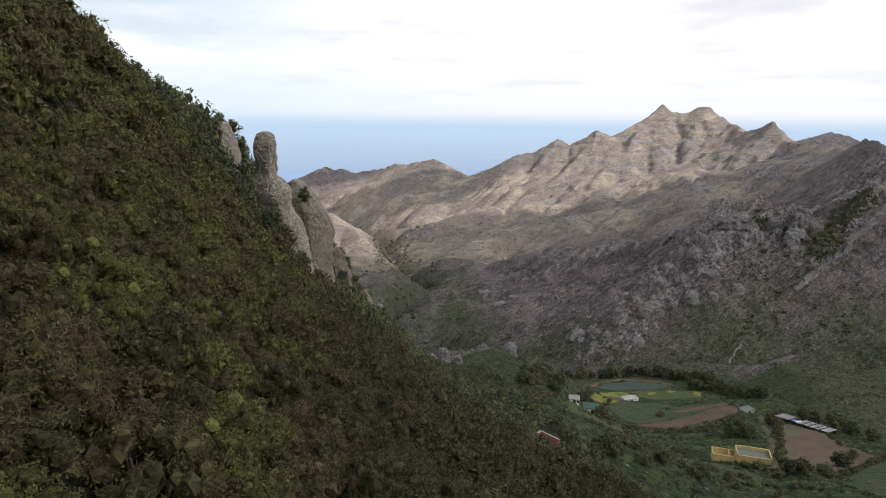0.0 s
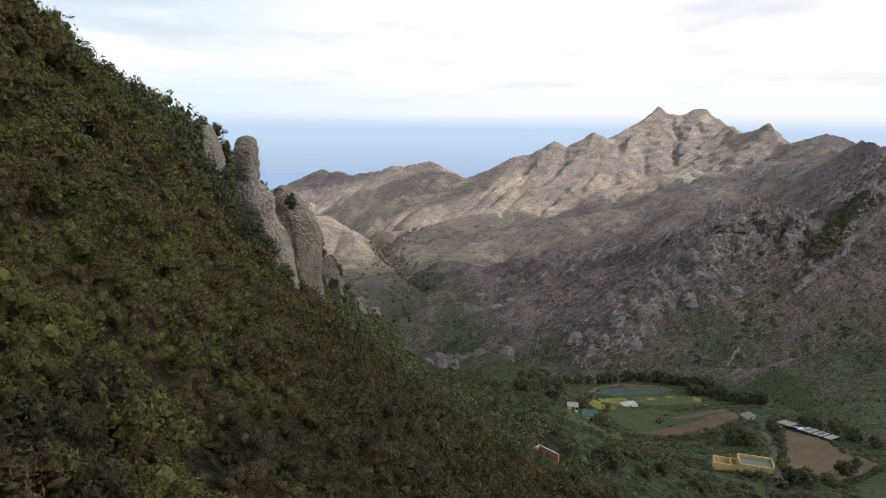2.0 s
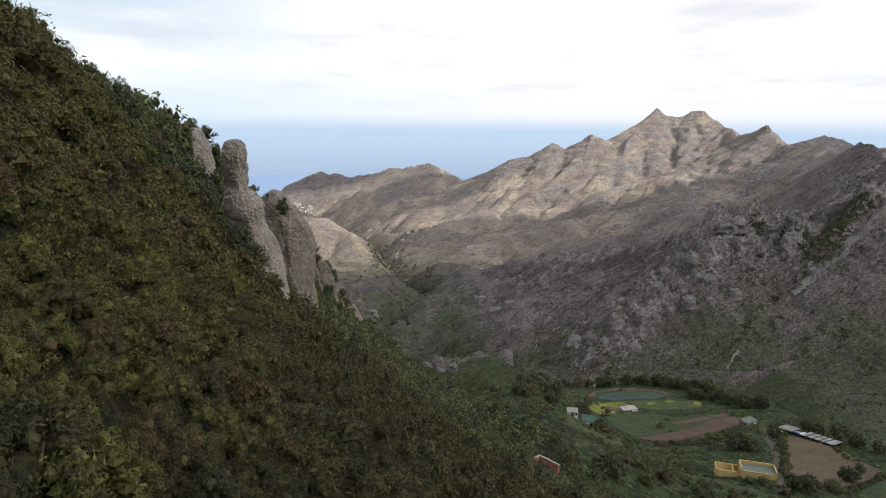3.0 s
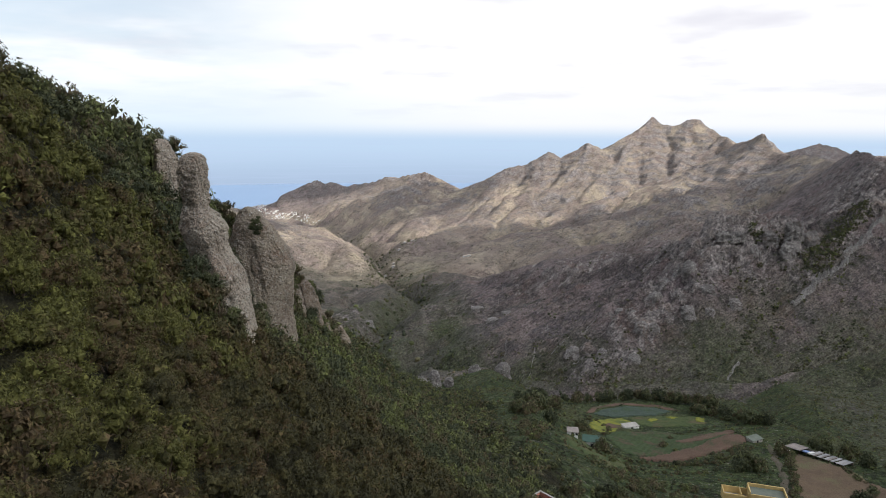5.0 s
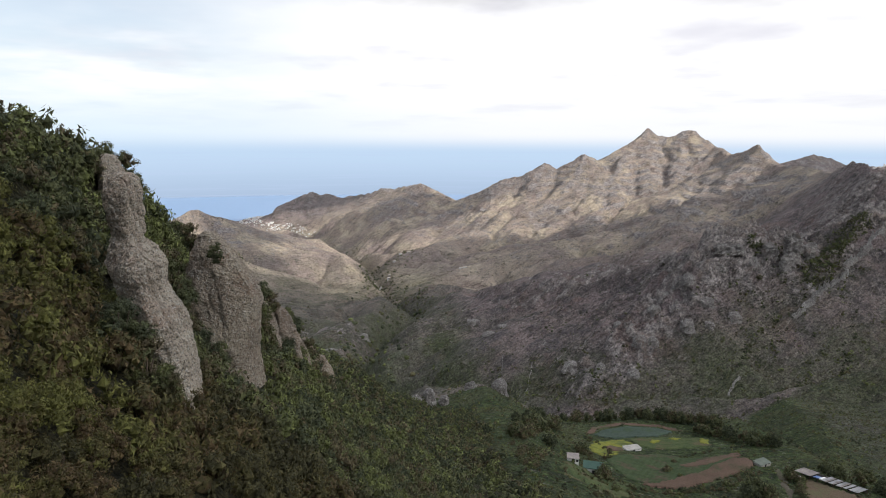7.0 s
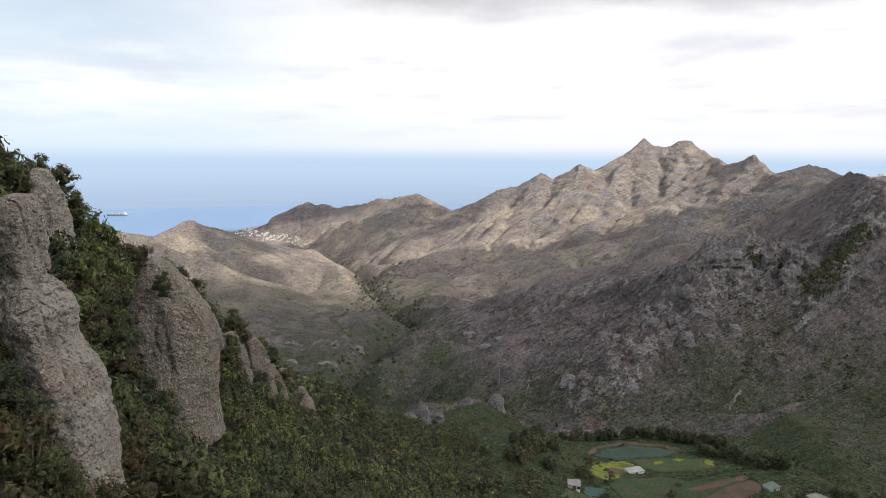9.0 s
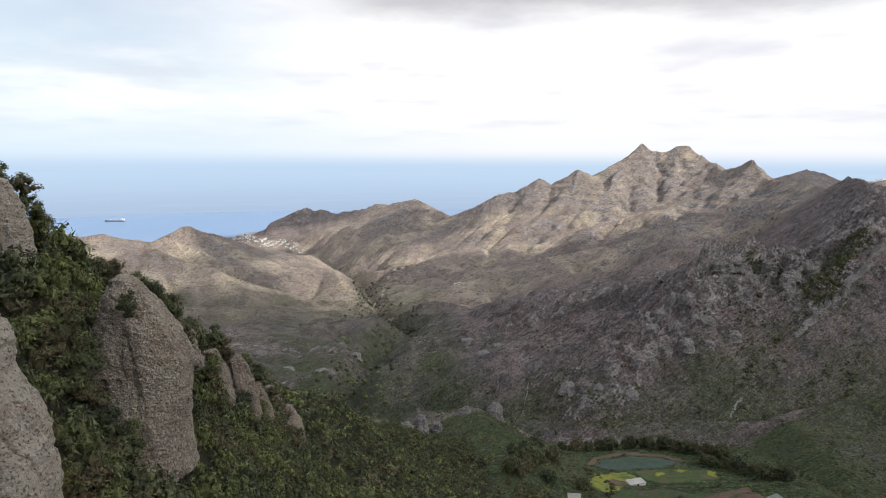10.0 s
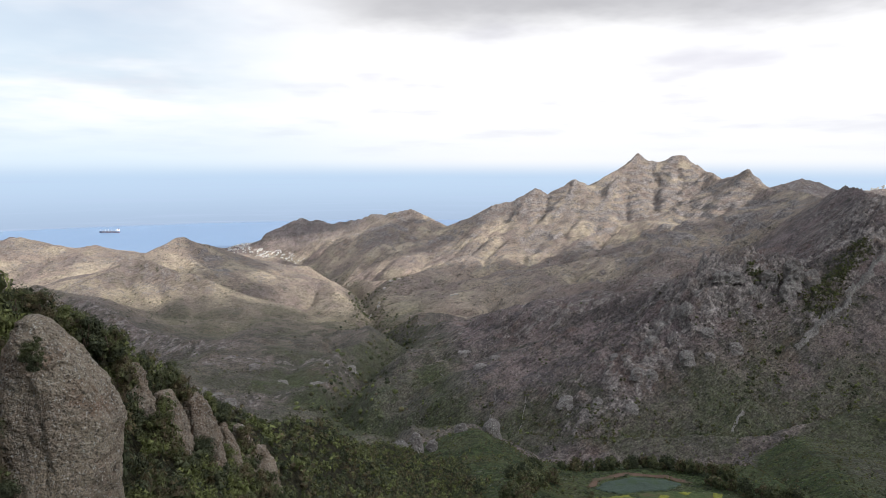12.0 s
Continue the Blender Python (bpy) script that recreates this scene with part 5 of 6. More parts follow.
def field(name, label, poly, mat, lift=0.12, rows=0.0, turn=0.0, cell=0.7, rough=0.08, category="field"):
    """A patch of worked land draped on the ground, with furrows rows metres apart and a banked edge."""
    px, py = np.array(poly).T
    x, y = np.meshgrid(np.arange(px.min() - 1, px.max() + 1, cell), np.arange(py.min() - 1, py.max() + 1, cell))
    wob = 0.9
    m = inside(poly, x + wob * fbm(x / 5, y / 5, 2, 140), y + wob * fbm(x / 5, y / 5, 2, 144))
    z = land(x.ravel(), y.ravel())[0].reshape(x.shape) + lift + rough * fbm(x / 1.7, y / 1.7, 3, 150)
    if rows:
        a = radians(turn)
        z = z + 0.38 * np.abs(np.sin(np.pi * (x * math.cos(a) + y * math.sin(a)) / rows))
    core = m.copy()
    core[1:] &= m[:-1]
    core[:-1] &= m[1:]
    core[:, 1:] &= m[:, :-1]
    core[:, :-1] &= m[:, 1:]
    z = np.where(core, z, z - lift - 0.25)
    i = np.arange(x.size).reshape(x.shape)
    f = np.stack([i[:-1, :-1], i[:-1, 1:], i[1:, 1:], i[1:, :-1]], -1)[m[:-1, :-1] & m[:-1, 1:] & m[1:, 1:] & m[1:, :-1]]
    used, back = np.unique(f, return_inverse=True)
    v = np.stack([x.ravel(), y.ravel(), z.ravel()], 1)[used]
    return tagged(new(name, mesh_of(name, v, back.reshape(-1, 4), mat, True)), label, category, kind="structure")


field("field", "bare ploughed brown field with dry grass at its lower end", [(134.5, 228), (120, 203), (106, 177), (110, 169.5), (122, 170), (139, 180), (139.5, 200), (136.4, 215)], BROWN_SOIL, 0.2, 1.1, 25)
field("path", "trodden earth track between farm hedges", [(130, 238), (132, 236), (129, 226), (123.5, 213), (118.6, 201), (106, 176), (100, 166), (97, 167), (103, 177), (115.5, 203), (120.5, 214.5), (126, 228)], PATH_SOIL, 0.15, category="track")
field("field", "terraced green crop rows below the track", [(72, 228), (84, 224), (118, 240), (123, 250), (96, 262), (80, 258), (70, 248)], CROP, 0.15, 1.6, 70)
field("field", "red earth terrace beside the crops", [(75, 223.5), (86, 219.5), (103, 226), (124, 238), (128, 250), (121, 249), (100, 236), (85, 228)], RED_SOIL, 0.42, 1.4, -28)
field("field", "second narrow strip of red earth above a bank", [(98, 242), (110, 243), (128, 253), (128, 259), (112, 252), (98, 247)], RED_SOIL, 0.5)
field("field", "field of yellow flowering weeds", [(68, 258), (69, 268), (76, 284), (90, 286), (92, 276), (84, 268), (79, 258), (71, 250)], FLOWERS, 0.35, rough=0.3)
field("field", "round patch of reddish bare soil", [(77, 263), (76, 270), (80, 275), (85, 272), (84, 265), (80, 261)], RED_SOIL, 0.62)
field("field", "oval plot of bluish-green crops in rows", [(78, 294), (84, 304), (100, 311), (113, 305), (117, 297), (108, 290), (86, 288)], BLUE_CROP, 0.35, 1.3, 12)
field("field", "reddish fallow strip along the bench edge", [(74, 296), (82, 311), (99, 320), (116, 312), (124, 298), (119, 298), (112, 308), (100, 314), (85, 307), (78, 296)], RED_SOIL, 0.25)
field("field", "weedy plot with scattered yellow flowers", [(92, 276), (92, 287), (108, 289), (126, 284), (124, 272), (108, 268), (96, 270)], GRASS, 0.3, rough=0.3)
for poly in ([(98, 279), (102, 283), (106, 281), (101, 277)], [(108, 284), (113, 286), (118, 284), (112, 281)], [(119, 276), (123, 283), (126.5, 280), (123, 273)]):
    field("field", "small drift of yellow flowers", poly, FLOWERS, 0.55, rough=0.3)
field("field", "terraced plots of green crops on the lower bench", [(112, 158), (120, 166), (140, 178), (152, 190), (160, 186), (150, 170), (132, 156), (118, 150)], CROP, 0.2, 2.4, 60)
field("field", "green crops on the bank under the farm building", [(66, 186), (84, 180), (96, 168), (92, 158), (78, 164), (64, 176)], CROP, 0.15, 2.6, 75)
field("field", "light green grass on the upper bank", [(40, 190), (44, 206), (62, 222), (70, 214), (64, 196), (52, 184)], GRASS, 0.15, rough=0.25)


def yellow_farm_building():
    b = tagged(new("farm_building"), "roofless yellow-plastered farm building in two sections", "building")
    # low section: open yard cell, cross wall
    boxes("front_wall", YELLOW, b, [(-8.2, -1.2, -2.2, -1.95, -1.5, 2.4)], bevel=0.03)
    boxes("back_wall", YELLOW, b, [(-8.2, -1.2, 1.9, 2.15, -1.5, 2.6)], bevel=0.03)
    boxes("side_wall", YELLOW, b, [(-8.45, -8.2, -2.2, 2.15, -1.5, 2.6)], bevel=0.03)
    boxes("cross_wall", YELLOW, b, [(-3.6, -3.35, -1.95, 1.9, -1.5, 2.6)], bevel=0.03)
    boxes("floor_slab", CONCRETE, b, [(-8.2, -1.2, -1.95, 1.9, 0.3, 0.5)])
    # tall section with a flat roof behind a parapet
    boxes("front_wall", YELLOW, b, [(-1.2, 8.2, -2.6, -2.3, -2.0, 3.5)], bevel=0.03)
    boxes("back_wall", YELLOW, b, [(-1.2, 8.2, 2.2, 2.5, -2.0, 4.3)], bevel=0.03)
    boxes("side_wall", YELLOW, b, [(-1.5, -1.2, -2.6, 2.5, -2.0, 4.2)], bevel=0.03)
    boxes("side_wall", YELLOW, b, [(8.2, 8.5, -2.6, 2.5, -2.0, 4.2)], bevel=0.03)
    boxes("flat_roof", PALE_ROOF, b, [(-1.2, 8.2, -2.3, 2.2, 3.1, 3.3)], "pale green flat roof")
    boxes("gate_post", YELLOW, b, [(-1.9, -1.55, -2.3, -1.95, 0, 3.3)])
    boxes("pipe", METAL, b, [(-3.5, -3.42, 1.8, 1.88, 2.6, 3.6)])
    return stand(b, 96.3, 182.0, -17.2, 322.9)


def long_shed():
    b = tagged(new("farm_shed"), "long low livestock shed roofed with mixed metal sheets", "shed")
    for k in range(9):
        boxes("post", TIMBER, b, [(-14 + 3.5 * k - 0.08, -14 + 3.5 * k + 0.08, -2.3, -2.14, -1.5, 2.2)])
        boxes("post", TIMBER, b, [(-14 + 3.5 * k - 0.08, -14 + 3.5 * k + 0.08, 2.14, 2.3, -1.5, 2.6)])
    boxes("back_wall", RUSTY, b, [(-14, 14, 2.3, 2.42, -1.5, 2.5)])

    def sheet(x0, x1, mat, label):
        bm = bmesh.new()
        n = int((x1 - x0) / 0.25)
        rows = []
        for i in range(n + 1):
            x = x0 + (x1 - x0) * i / n
            w_ = 0.05 * (i % 2)
            rows.append([bm.verts.new((x, y, z + w_)) for y, z in ((-2.7, 2.25), (2.7, 2.85), (2.7, 2.80), (-2.7, 2.20))])
        for a, c in zip(rows, rows[1:]):
            for k in range(4):
                bm.faces.new((a[k], c[k], c[(k + 1) % 4], a[(k + 1) % 4]))
        part("roof_sheet", bm, mat, b, label)

    sheet(-14, -6.2, RUSTY, "grey weathered roof sheet")
    x = -1.4
    for k in range(7):
        sheet(x + 1.55 * k, x + 1.55 * k + (1.0 if k % 2 else 1.5), METAL if k % 2 == 0 else RUSTY, "corrugated roof sheet")
    sheet(10.2, 14, METAL, "grey metal roof sheet")
    boxes("tarpaulin", WHITE, b, [(-14.5, -10.5, -3.9, -2.9, 0.4, 1.1)], "white plastic tarpaulin", 0.2)
    boxes("tarpaulin", TARP_BLUE, b, [(-5.6, -3.2, -2.2, 0.2, 1.9, 2.5)], "blue plastic tarpaulin", 0.2)
    boxes("crate", WHITE, b, [(-3.0, -1.8, -2.0, 1.0, 1.8, 2.5)], bevel=0.1)
    # near-black board added for the shade below the roof's open end
    boxes("shade_panel", DARK, b, [(9.0, 13.8, -1.6, -1.5, -1.0, 2.1)])
    b.matrix_basis = pose(137.6, 216.5, 316.3, 0, -13, -76) @ Matrix.Diagonal((0.9, 0.8, 0.85, 1))
    return b


def small_hut(x, y, turn, wide, deep, high, wall, roof, label, lean=0.25):
    b = tagged(new("hut"), label, "hut")
    boxes("wall", wall, b, [(-wide / 2, wide / 2, -deep / 2, deep / 2, -1.5, high)], bevel=0.02)
    bm = bmesh.new()
    box(bm, -wide / 2 - 0.2, wide / 2 + 0.2, -deep / 2 - 0.25, deep / 2 + 0.25, high, high + 0.14)
    for v in bm.verts:
        v.co.z += lean * (v.co.y / deep + 0.5)
    part("roof", bm, roof, b)
    boxes("door", DARK, b, [(-0.45, 0.45, -deep / 2 - 0.03, -deep / 2 + 0.02, 0, min(2.0, high - 0.2))])
    boxes("window", DARK, b, [(wide * 0.25, wide * 0.25 + 0.8, -deep / 2 - 0.03, -deep / 2 + 0.02, 0.9, min(1.7, high - 0.2))])
    return stand(b, x, y, turn)


def walled_yard():
    b = tagged(new("walled_yard"), "small roofless salmon-plastered yard with grey copings", "building")
    for n, (x0, x1, y0, y1) in enumerate(((-3.6, 3.6, 3.4, 3.6), (-3.6, -3.4, -3.4, 3.4), (3.4, 3.6, -1.0, 3.4), (-3.4, -0.6, -3.6, -3.4))):
        boxes("wall", SALMON, b, [(x0, x1, y0, y1, -2.0, 3.0)])
        boxes("coping", CONCRETE, b, [(x0 - 0.06, x1 + 0.06, y0 - 0.06, y1 + 0.06, 3.0, 3.12)])
    boxes("pillar", CREAM, b, [(-0.2, 0.2, 0.9, 1.3, -1.0, 3.0)])
    boxes("floor_slab", CONCRETE, b, [(-3.4, 3.4, -3.4, 3.4, -0.4, 0.0)])
    stand(b, 19.0, 104.0, 42, ground_z(20, 104) - 0.9)
    b.scale = (0.95, 0.95, 0.9)
    return b


yellow_farm_building()
long_shed()
small_hut(88, 268.5, 14, 6.8, 3.6, 1.2, WHITE, CONCRETE, "white low hut with a flat concrete roof in the flower field", 0.05)
small_hut(56.5, 214, -14, 6.2, 3.6, 2.6, WHITE, GREEN_ROOF, "white hut with a green sheet roof behind bushes", 0.5)
small_hut(49.5, 213.5, -10, 3.6, 3.0, 2.0, WHITE, RUSTY, "small white hut with a rusty sheet roof", 0.2)
small_hut(127.5, 240, 25, 5.6, 3.0, 1.3, CONCRETE, PALE_ROOF, "low hut with a pale green sheet roof beside the terraces", 0.4)
walled_yard()


# ---- trees and bushes of the valley ----
def tree_model(label, group, mat, sprays, clumps, size, tall):
    base = tagged(new("bush" if tall < 1.2 else "tree"), label, "bush" if tall < 1.2 else "tree", group)
    crown = new("crown", mesh_of("crown", *joined([core_arrays(RNG, tall, 0.6), crown_arrays(RNG, sprays, clumps, size, tall)]), mat))
    tinted(crown.data, np.full(len(crown.data.vertices), RNG.uniform(0.15, 0.75)))
    crown.parent = base
    stems(RNG, base, 5)
    return base


def plant_all(models, rows, deep=0.35):
    for n, (x, y, size) in enumerate(rows):
        m = Matrix.Translation((x, y, ground_z(x, y) + deep * size)) @ Matrix.Rotation(RNG.rand() * 6.28, 4, "Z")
        if n < len(models):
            models[n].matrix_basis = m @ Matrix.Scale(size, 4)
        else:
            copy_thing(models[n % len(models)], m).scale = (size * RNG.uniform(0.85, 1.15), size * RNG.uniform(0.85, 1.15), size)


def line_of(points, gap, size, spread=1.5):
    out = []
    for (ax, ay), (bx, by) in zip(points, points[1:]):
        n = max(1, int(math.hypot(bx - ax, by - ay) / gap))
        for k in range(n):
            t = (k + RNG.rand() * 0.6) / n
            out.append((ax + t * (bx - ax) + RNG.normal() * spread, ay + t * (by - ay) + RNG.normal() * spread, size * RNG.uniform(0.65, 1.3)))
    return out


def valley_plants():
    rows = [(109, 211, 3.4), (112, 208, 2.8), (105.5, 209, 2.6), (129, 225, 2.6), (131, 221, 2.0), (104, 170, 2.4), (107, 167, 2.6), (100, 167, 2.2),
            (115, 169, 2.2), (123, 174, 2.6), (127, 176, 1.6), (134, 184, 1.8), (95, 176, 1.8), (98, 174, 2.0), (58, 209, 2.6), (61, 211, 2.2),
            (92, 240, 2.0), (94, 233, 1.2), (142, 220, 3.0), (145, 212, 3.2), (147, 205, 2.6), (150, 199, 2.4), (143, 228, 2.4), (66, 260, 2.2), (63, 254, 2.6)]
    rows += line_of([(74, 338), (92, 334), (112, 326), (128, 308), (140, 294)], 3.2, 2.9)
    rows += line_of([(128, 296), (136, 276), (150, 262)], 3.0, 2.8)
    rows += line_of([(36, 236), (44, 262), (50, 282), (56, 300), (64, 312)], 3.0, 3.0, 4.0)
    rows += line_of([(134, 229), (121, 204), (107, 178)], 2.2, 1.3, 0.5)
    rows += line_of([(138, 206), (136, 186), (128, 177)], 2.0, 0.9, 0.4)
    rows += line_of([(68, 216), (86, 215), (104, 222), (120, 232)], 2.6, 1.2, 0.8)
    rows += line_of([(60, 196), (72, 192), (86, 188)], 3.0, 1.5, 1.6)
    rows += line_of([(44, 150), (60, 160), (76, 160), (92, 152)], 3.4, 2.0, 4.0)
    rows += line_of([(30, 132), (44, 142), (60, 150)], 3.0, 2.2, 4.0)
    rows += line_of([(30, 190), (36, 210), (34, 232)], 3.4, 1.8, 3.0)
    rows += line_of([(66, 243), (78, 262), (74, 290)], 4.0, 1.1, 1.0)
    rows += line_of([(98, 252), (112, 262), (126, 268)], 3.0, 0.9, 0.8)
    rows += line_of([(62, 178), (80, 172), (94, 160), (108, 156)], 2.6, 1.3, 0.8)
    rows += line_of([(112, 166), (124, 168), (138, 178), (150, 188)], 2.4, 1.2, 0.7)
    rows += line_of([(14, 103), (17, 98), (23, 97), (28, 102)], 1.6, 1.5, 0.8)
    rows += line_of([(52, 200), (64, 204), (80, 204), (96, 206)], 1.8, 0.8, 0.5)
    rows += line_of([(50, 188), (66, 184), (84, 181), (98, 178)], 1.8, 0.8, 0.5)
    rows += line_of([(46, 174), (60, 170), (78, 165)], 2.0, 0.9, 0.6)
    rows += line_of([(60, 228), (64, 242), (66, 256)], 1.6, 0.8, 0.5)
    rows += line_of([(84, 214), (104, 219), (124, 232)], 1.8, 0.7, 0.5)
    models = [tree_model("dark green rounded valley bush beside the fields", "bushes of the valley", LAUREL, 300, 22, 0.17, 0.9) for _ in range(6)]
    plant_all(models, [r for r in rows if r[2] <= 2.3])
    models = [tree_model("dark evergreen tree with a dense rounded crown", "trees of the valley", LAUREL, 480, 30, 0.14, 1.25) for _ in range(4)]
    plant_all(models, [r for r in rows if r[2] > 2.3], 0.7)

    keep = lambda x, y: (x > 12) & (x > np.interp(y, [0, 118, 180, 400], [42, 30, 18, 0])) & (x < 0.72 * y + 18) & (RNG.rand(len(x)) < 0.22 + 0.6 * step(-0.1, 0.3, fbm(x / 13, y / 13, 3, 133)))
    x, y, z = shrub_spots(10, 330, 90, 490, 3.5, keep)
    open_land = np.ones(len(x), bool)
    for poly in ([(136, 230), (104, 178), (110, 168), (133, 180), (139, 206)], [(84, 190), (86, 176), (108, 172), (108, 188)], [(66, 250), (72, 222), (86, 218), (126, 238), (128, 282), (118, 300), (100, 312), (80, 306)],
                 [(131, 236), (129, 226), (106, 176), (100, 166), (97, 167), (120, 214)]):
        open_land &= ~inside(poly, x, y)
    x, y, z = x[open_land], y[open_land], z[open_land]
    size = 0.5 + 1.3 * RNG.rand(len(x)) ** 2.5
    thick = fbm(x / 9, y / 9, 2, 134)
    me = scatter_mesh("undergrowth", near_kinds(5, 22, 3, 0.30, 0.85), np.stack([x, y, z + 0.2 * size, size], 1), LAUREL, RNG, np.clip(0.5 + thick + RNG.normal(size=len(x)) * 0.2, 0, 1))
    tagged(new("undergrowth", me), "scattered bushes and brambles on the valley bench", "bushes", kind="stuff")
    # low herbs and brambles between the fields and over the far slope
    keep = lambda x, y: (x > 12) & (x > np.interp(y, [0, 118, 180, 400], [42, 30, 18, 0])) & (x < 0.72 * y + 18) & (RNG.rand(len(x)) < 0.55 + 0.5 * fbm(x / 9, y / 9, 3, 135))
    x, y, z = shrub_spots(10, 300, 90, 420, 2.3, keep)
    open_land = np.ones(len(x), bool)
    for poly in ([(136, 230), (104, 178), (110, 168), (133, 180), (139, 206)], [(84, 190), (86, 176), (108, 172), (108, 188)], [(66, 250), (72, 222), (86, 218), (126, 238), (128, 282), (118, 300), (100, 312), (80, 306)]):
        open_land &= ~inside(poly, x, y)
    x, y, z = x[open_land], y[open_land], z[open_land]
    size = 0.45 + 0.7 * RNG.rand(len(x)) ** 2
    herbs = [crown_arrays(RNG, 8, 1, 0.42, 0.6) for _ in range(6)]
    me = scatter_mesh("herbs", herbs, np.stack([x, y, z + 0.1 * size, size], 1), HEATH, RNG)
    tagged(new("herbs", me), "low green herbs and brambles between the fields", "herbs", kind="stuff")


valley_plants()


# ---- the village by the sea and lone farmhouses ----
def house_model(wall, roof, wide, deep, high, label, group):
    b = tagged(new("house"), label, "house", group)
    boxes("wall", wall, b, [(-wide / 2, wide / 2, -deep / 2, deep / 2, -8, high)])
    boxes("roof", roof, b, [(-wide / 2 - 0.2, wide / 2 + 0.2, -deep / 2 - 0.2, deep / 2 + 0.2, high, high + 0.5)])
    rows = []
    for k in range(max(1, int(high // 3))):
        for j in (-0.3, 0.0, 0.3):
            rows.append((j * wide - 0.7, j * wide + 0.7, -deep / 2 - 0.05, -deep / 2 + 0.05, 1 + 3 * k, 2.4 + 3 * k))
    for r in rows:
        boxes("window", DARK, b, [r])
    return b


def village():
    group = "houses of the seaside village"
    models = [house_model(WHITE, WHITE, 11, 9, 6.5, "white flat-roofed village house near the sea", group),
              house_model(WHITE, CORAL, 14, 9, 7.0, "white village house with a red tiled roof", group),
              house_model(CREAM, CONCRETE, 10, 10, 9.0, "cream three-storey village house near the sea", group),
              house_model(WHITE, CONCRETE, 22, 11, 11.0, "long white apartment block near the sea", group)]
    rows = []
    for _ in range(900):
        t = RNG.rand() * 2.999
        (ax, ay, _z), (bx, by, _w) = FLATS[int(t)], FLATS[int(t) + 1]
        k = t - int(t)
        x, y = ax + k * (bx - ax) + RNG.normal() * 52, ay + k * (by - ay) + RNG.normal() * 45
        if all((x - q[0]) ** 2 + (y - q[1]) ** 2 > 9.5**2 for q in rows):
            rows.append((x, y))
    z = land(np.array([q[0] for q in rows]), np.array([q[1] for q in rows]))[0]
    rows = [(x, y, h) for (x, y), h in zip(rows, z) if 1.0 < h < 42][:235]
    rows += [(-1225 + 12 * k, 2745 + 6 * math.sin(2.3 * k) * k, 8) for k in range(9)]
    far_x = RNG.uniform(2741, 3013, 70)
    far_y = 3830 + 60 * RNG.rand(70)
    rows += list(zip(far_x, far_y, land(far_x, far_y)[0]))
    for n, (x, y, h) in enumerate(rows):
        m = pose(x, y, h, 0, 0, RNG.uniform(-35, 35))
        if n < 4:
            models[n].matrix_basis = m @ Matrix.Scale(0.7, 4)
        else:
            copy_thing(models[RNG.choice([0, 0, 0, 1, 2, 3])], m @ Matrix.Scale(RNG.uniform(0.55, 0.8), 4))
    lone = house_model(WHITE, CREAM, 8, 6, 3.2, "small white farmhouse on the valley slope", "farmhouses")
    spots = [(82, 1563), (92, 1560), (-150, 1700), (-128, 1690), (-190, 1480), (-60, 1880), (-85, 1900), (40, 1330), (-110, 1760), (-98, 1815), (-105, 1652), (-129, 1656)]
    for n, (x, y) in enumerate(spots):
        m = pose(x, y, ground_z(x, y), 0, 0, RNG.uniform(-30, 30))
        if n:
            copy_thing(lone, m)
        else:
            lone.matrix_basis = m


village()


# ---- cargo ship at anchor ----
def cargo_ship():
    steel, red, dark = plain("ship_grey", (0.16, 0.20, 0.27), 0.6, 0.1, 0.05), plain("ship_red", (0.25, 0.07, 0.05), 0.6, 0.1, 0.05), plain("deck_gear", (0.30, 0.22, 0.16), 0.7, 0.2, 0.1)
    b = tagged(new("cargo_ship"), "grey-blue cargo ship with a white deckhouse at anchor on the sea", "ship")

    def hull(z0, z1, mat, name):
        bm = bmesh.new()
        sta = [(-62, 0.3), (-55, 5.5), (-45, 9), (50, 9), (60, 7.5), (62, 6)]
        rings = [[bm.verts.new((x, s_ * w_ * k, z)) for z, k in ((z0, 0.85), (z1, 1.0)) for s_ in (-1, 1)] for x, w_ in sta]
        for a, c in zip(rings, rings[1:]):
            for i, j in ((0, 1), (1, 3), (3, 2), (2, 0)):
                bm.faces.new((a[i], a[j], c[j], c[i]))
        bm.faces.new((rings[0][0], rings[0][1], rings[0][3], rings[0][2]))
        bm.faces.new((rings[-1][0], rings[-1][2], rings[-1][3], rings[-1][1]))
        part(name, bm, mat, b)

    hull(-3, 1.2, red, "boot_topping")
    hull(1.2, 8.5, steel, "hull")
    boxes("deckhouse", WHITE, b, [(44, 58, -7.5, 7.5, 8.5, 19)], bevel=0.3)
    boxes("bridge", WHITE, b, [(45, 51, -9, 9, 19, 22)], bevel=0.3)
    boxes("funnel", red, b, [(53, 57, -2, 2, 19, 25)], bevel=0.6)
    boxes("forecastle", steel, b, [(-59, -49, -4.5, 4.5, 8.5, 11)], bevel=0.3)
    for k in range(4):
        x = -36 + 20 * k
        boxes("hatch", dark, b, [(x - 7, x + 7, -6, 6, 8.5, 10.6)], bevel=0.2)
        boxes("crane_post", WHITE, b, [(x + 9, x + 10.6, -0.8, 0.8, 8.5, 20)])
    boxes("mast", WHITE, b, [(-55.4, -54.8, -0.3, 0.3, 11, 20)])
    return stand(b, -1972, 4064, 4, 0.0)


cargo_ship()


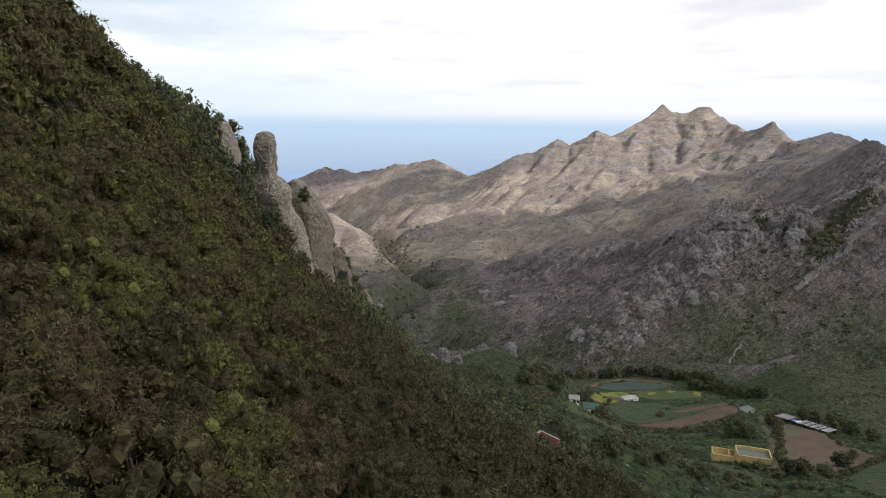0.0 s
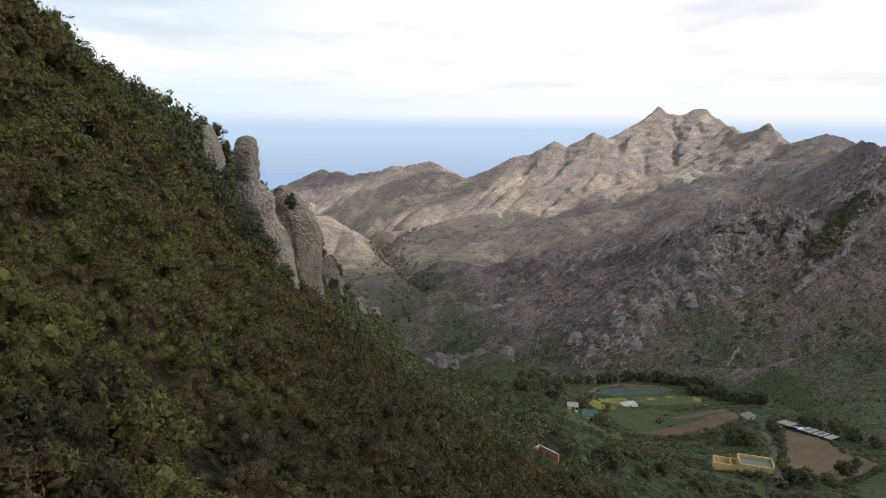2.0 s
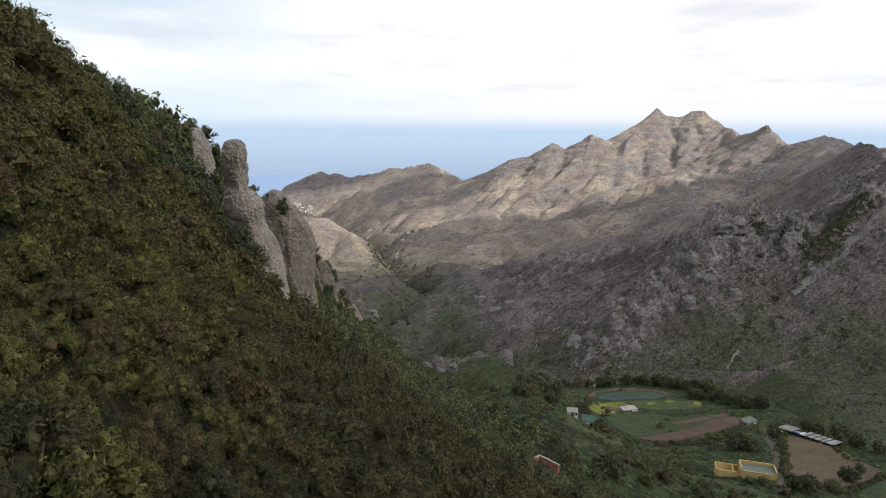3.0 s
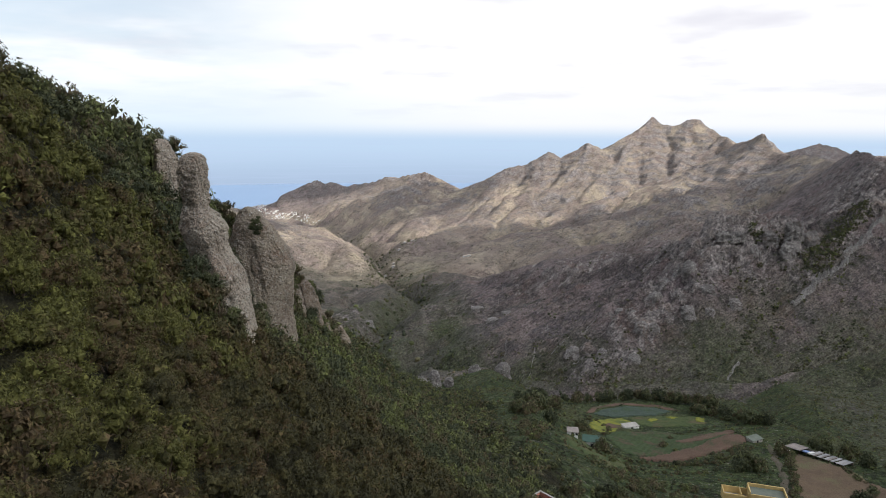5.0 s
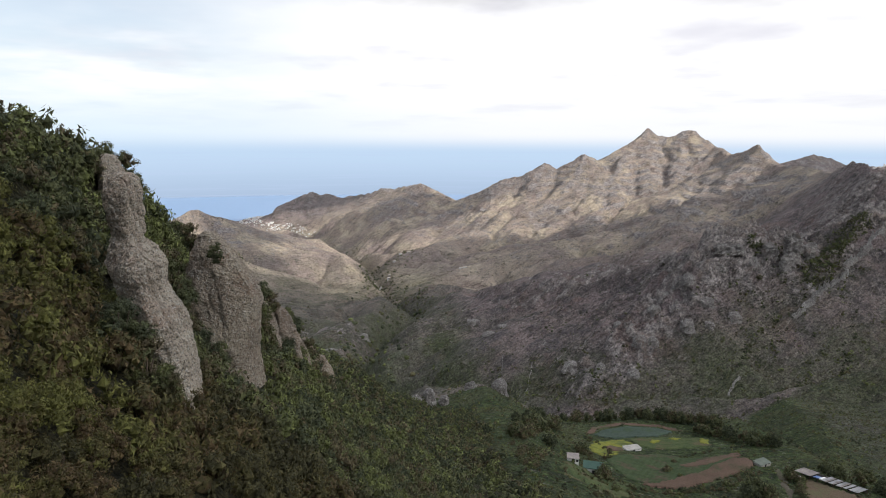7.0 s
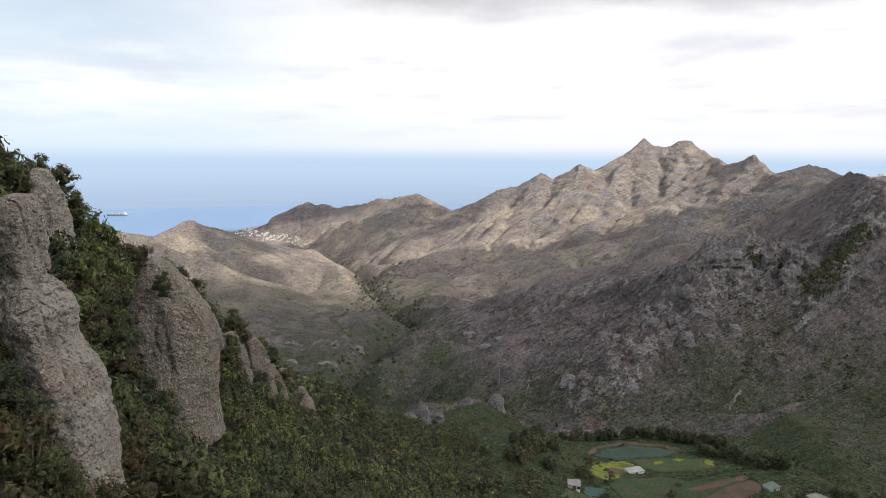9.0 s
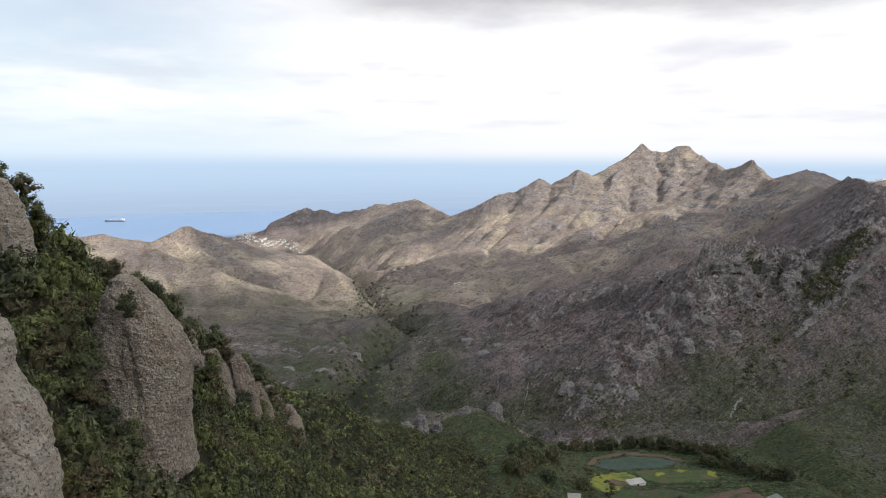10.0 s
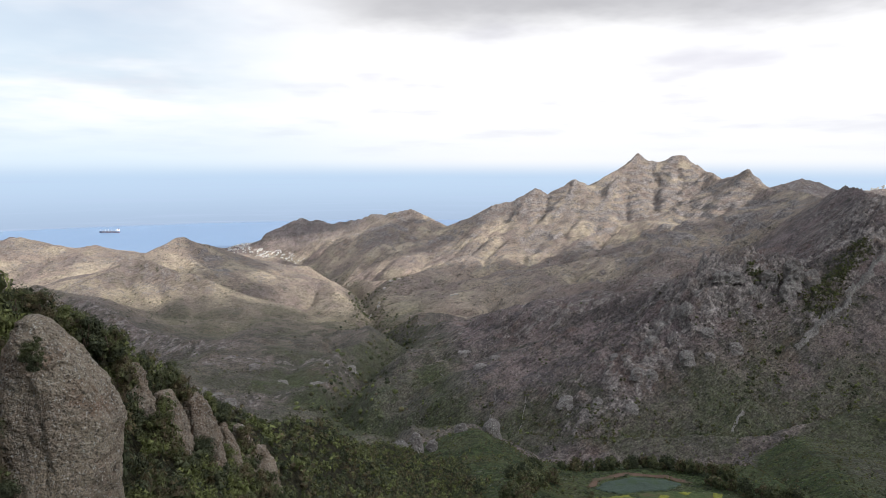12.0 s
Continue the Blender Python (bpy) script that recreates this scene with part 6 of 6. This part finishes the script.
# ---- clouds above the land, out of the open sky to the south ----
def cloud_material(name, clear):
    m, n, b = material(name, 1.0, 0.0)
    c = n.mix(n.noise(spot(n), 0.002, 4), (0.88, 0.88, 0.90), (0.96, 0.96, 0.96))
    n.put(b.inputs["Base Color"], c)
    tr = n.add("ShaderNodeBsdfTranslucent")
    n.put(tr.inputs[0], c)
    mx = n.add("ShaderNodeMixShader")
    mx.inputs[0].default_value = 0.7
    n.put(mx.inputs[1], b.outputs[0])
    n.put(mx.inputs[2], tr.outputs[0])
    thin = n.add("ShaderNodeBsdfTransparent")
    mz = n.add("ShaderNodeMixShader")
    mz.inputs[0].default_value = clear            # a veil thin enough for a weak sun
    n.put(mz.inputs[1], mx.outputs[0])
    n.put(mz.inputs[2], thin.outputs[0])
    out = [k for k in n.t.nodes if k.bl_idname == "ShaderNodeOutputMaterial"][0]
    n.put(out.inputs[0], mz.outputs[0])
    return m


CLOUD, DENSE_CLOUD = cloud_material("cloud", 0.46), cloud_material("dense_cloud", 0.24)


def cloud(x, y, hx, hy, seed, mat, base=2600.0):
    """A flat-based cumulus whose shade falls round (x, y)."""
    k = (base - 200) / SUN_WAY.z
    cx, cy = x + SUN_WAY.x * k, y + SUN_WAY.y * k
    u, v = np.meshgrid(np.linspace(0, 2 * np.pi, 65)[:-1], np.linspace(0.02, np.pi - 0.02, 24))
    p = np.stack([np.cos(u) * np.sin(v), np.sin(u) * np.sin(v), np.cos(v)], -1).reshape(-1, 3)
    swell = 1 + 0.13 * noise3(p + seed, 0.55, seed, 4)
    q = p * swell[:, None] * (hx, hy, 150)
    q[:, 2] = np.where(q[:, 2] < 0, q[:, 2] * 0.3, q[:, 2])
    i = np.arange(24 * 64).reshape(24, 64)
    f = np.stack([i[:-1], i[1:], np.roll(i, -1, 1)[1:], np.roll(i, -1, 1)[:-1]], -1).reshape(-1, 4)
    ob = new("cloud", mesh_of("cloud", q, f, mat, True))
    ob.location = (cx, cy, base)
    return tagged(ob, "broad grey cumulus cloud drifting over the valley", "cloud", "clouds over the valley", "structure")


cloud(120, 470, 1650, 1030, 5, CLOUD)
cloud(560, 1680, 600, 265, 6, DENSE_CLOUD)
cloud(-480, 1800, 120, 100, 7, DENSE_CLOUD)
cloud(-500, 3110, 380, 170, 8, DENSE_CLOUD)
cloud(-60, 2350, 270, 190, 9, DENSE_CLOUD)
cloud(-370, 1590, 110, 80, 10, DENSE_CLOUD)
cloud(-960, 1500, 130, 190, 11, DENSE_CLOUD)
cloud(2200, 3700, 420, 260, 12, DENSE_CLOUD)
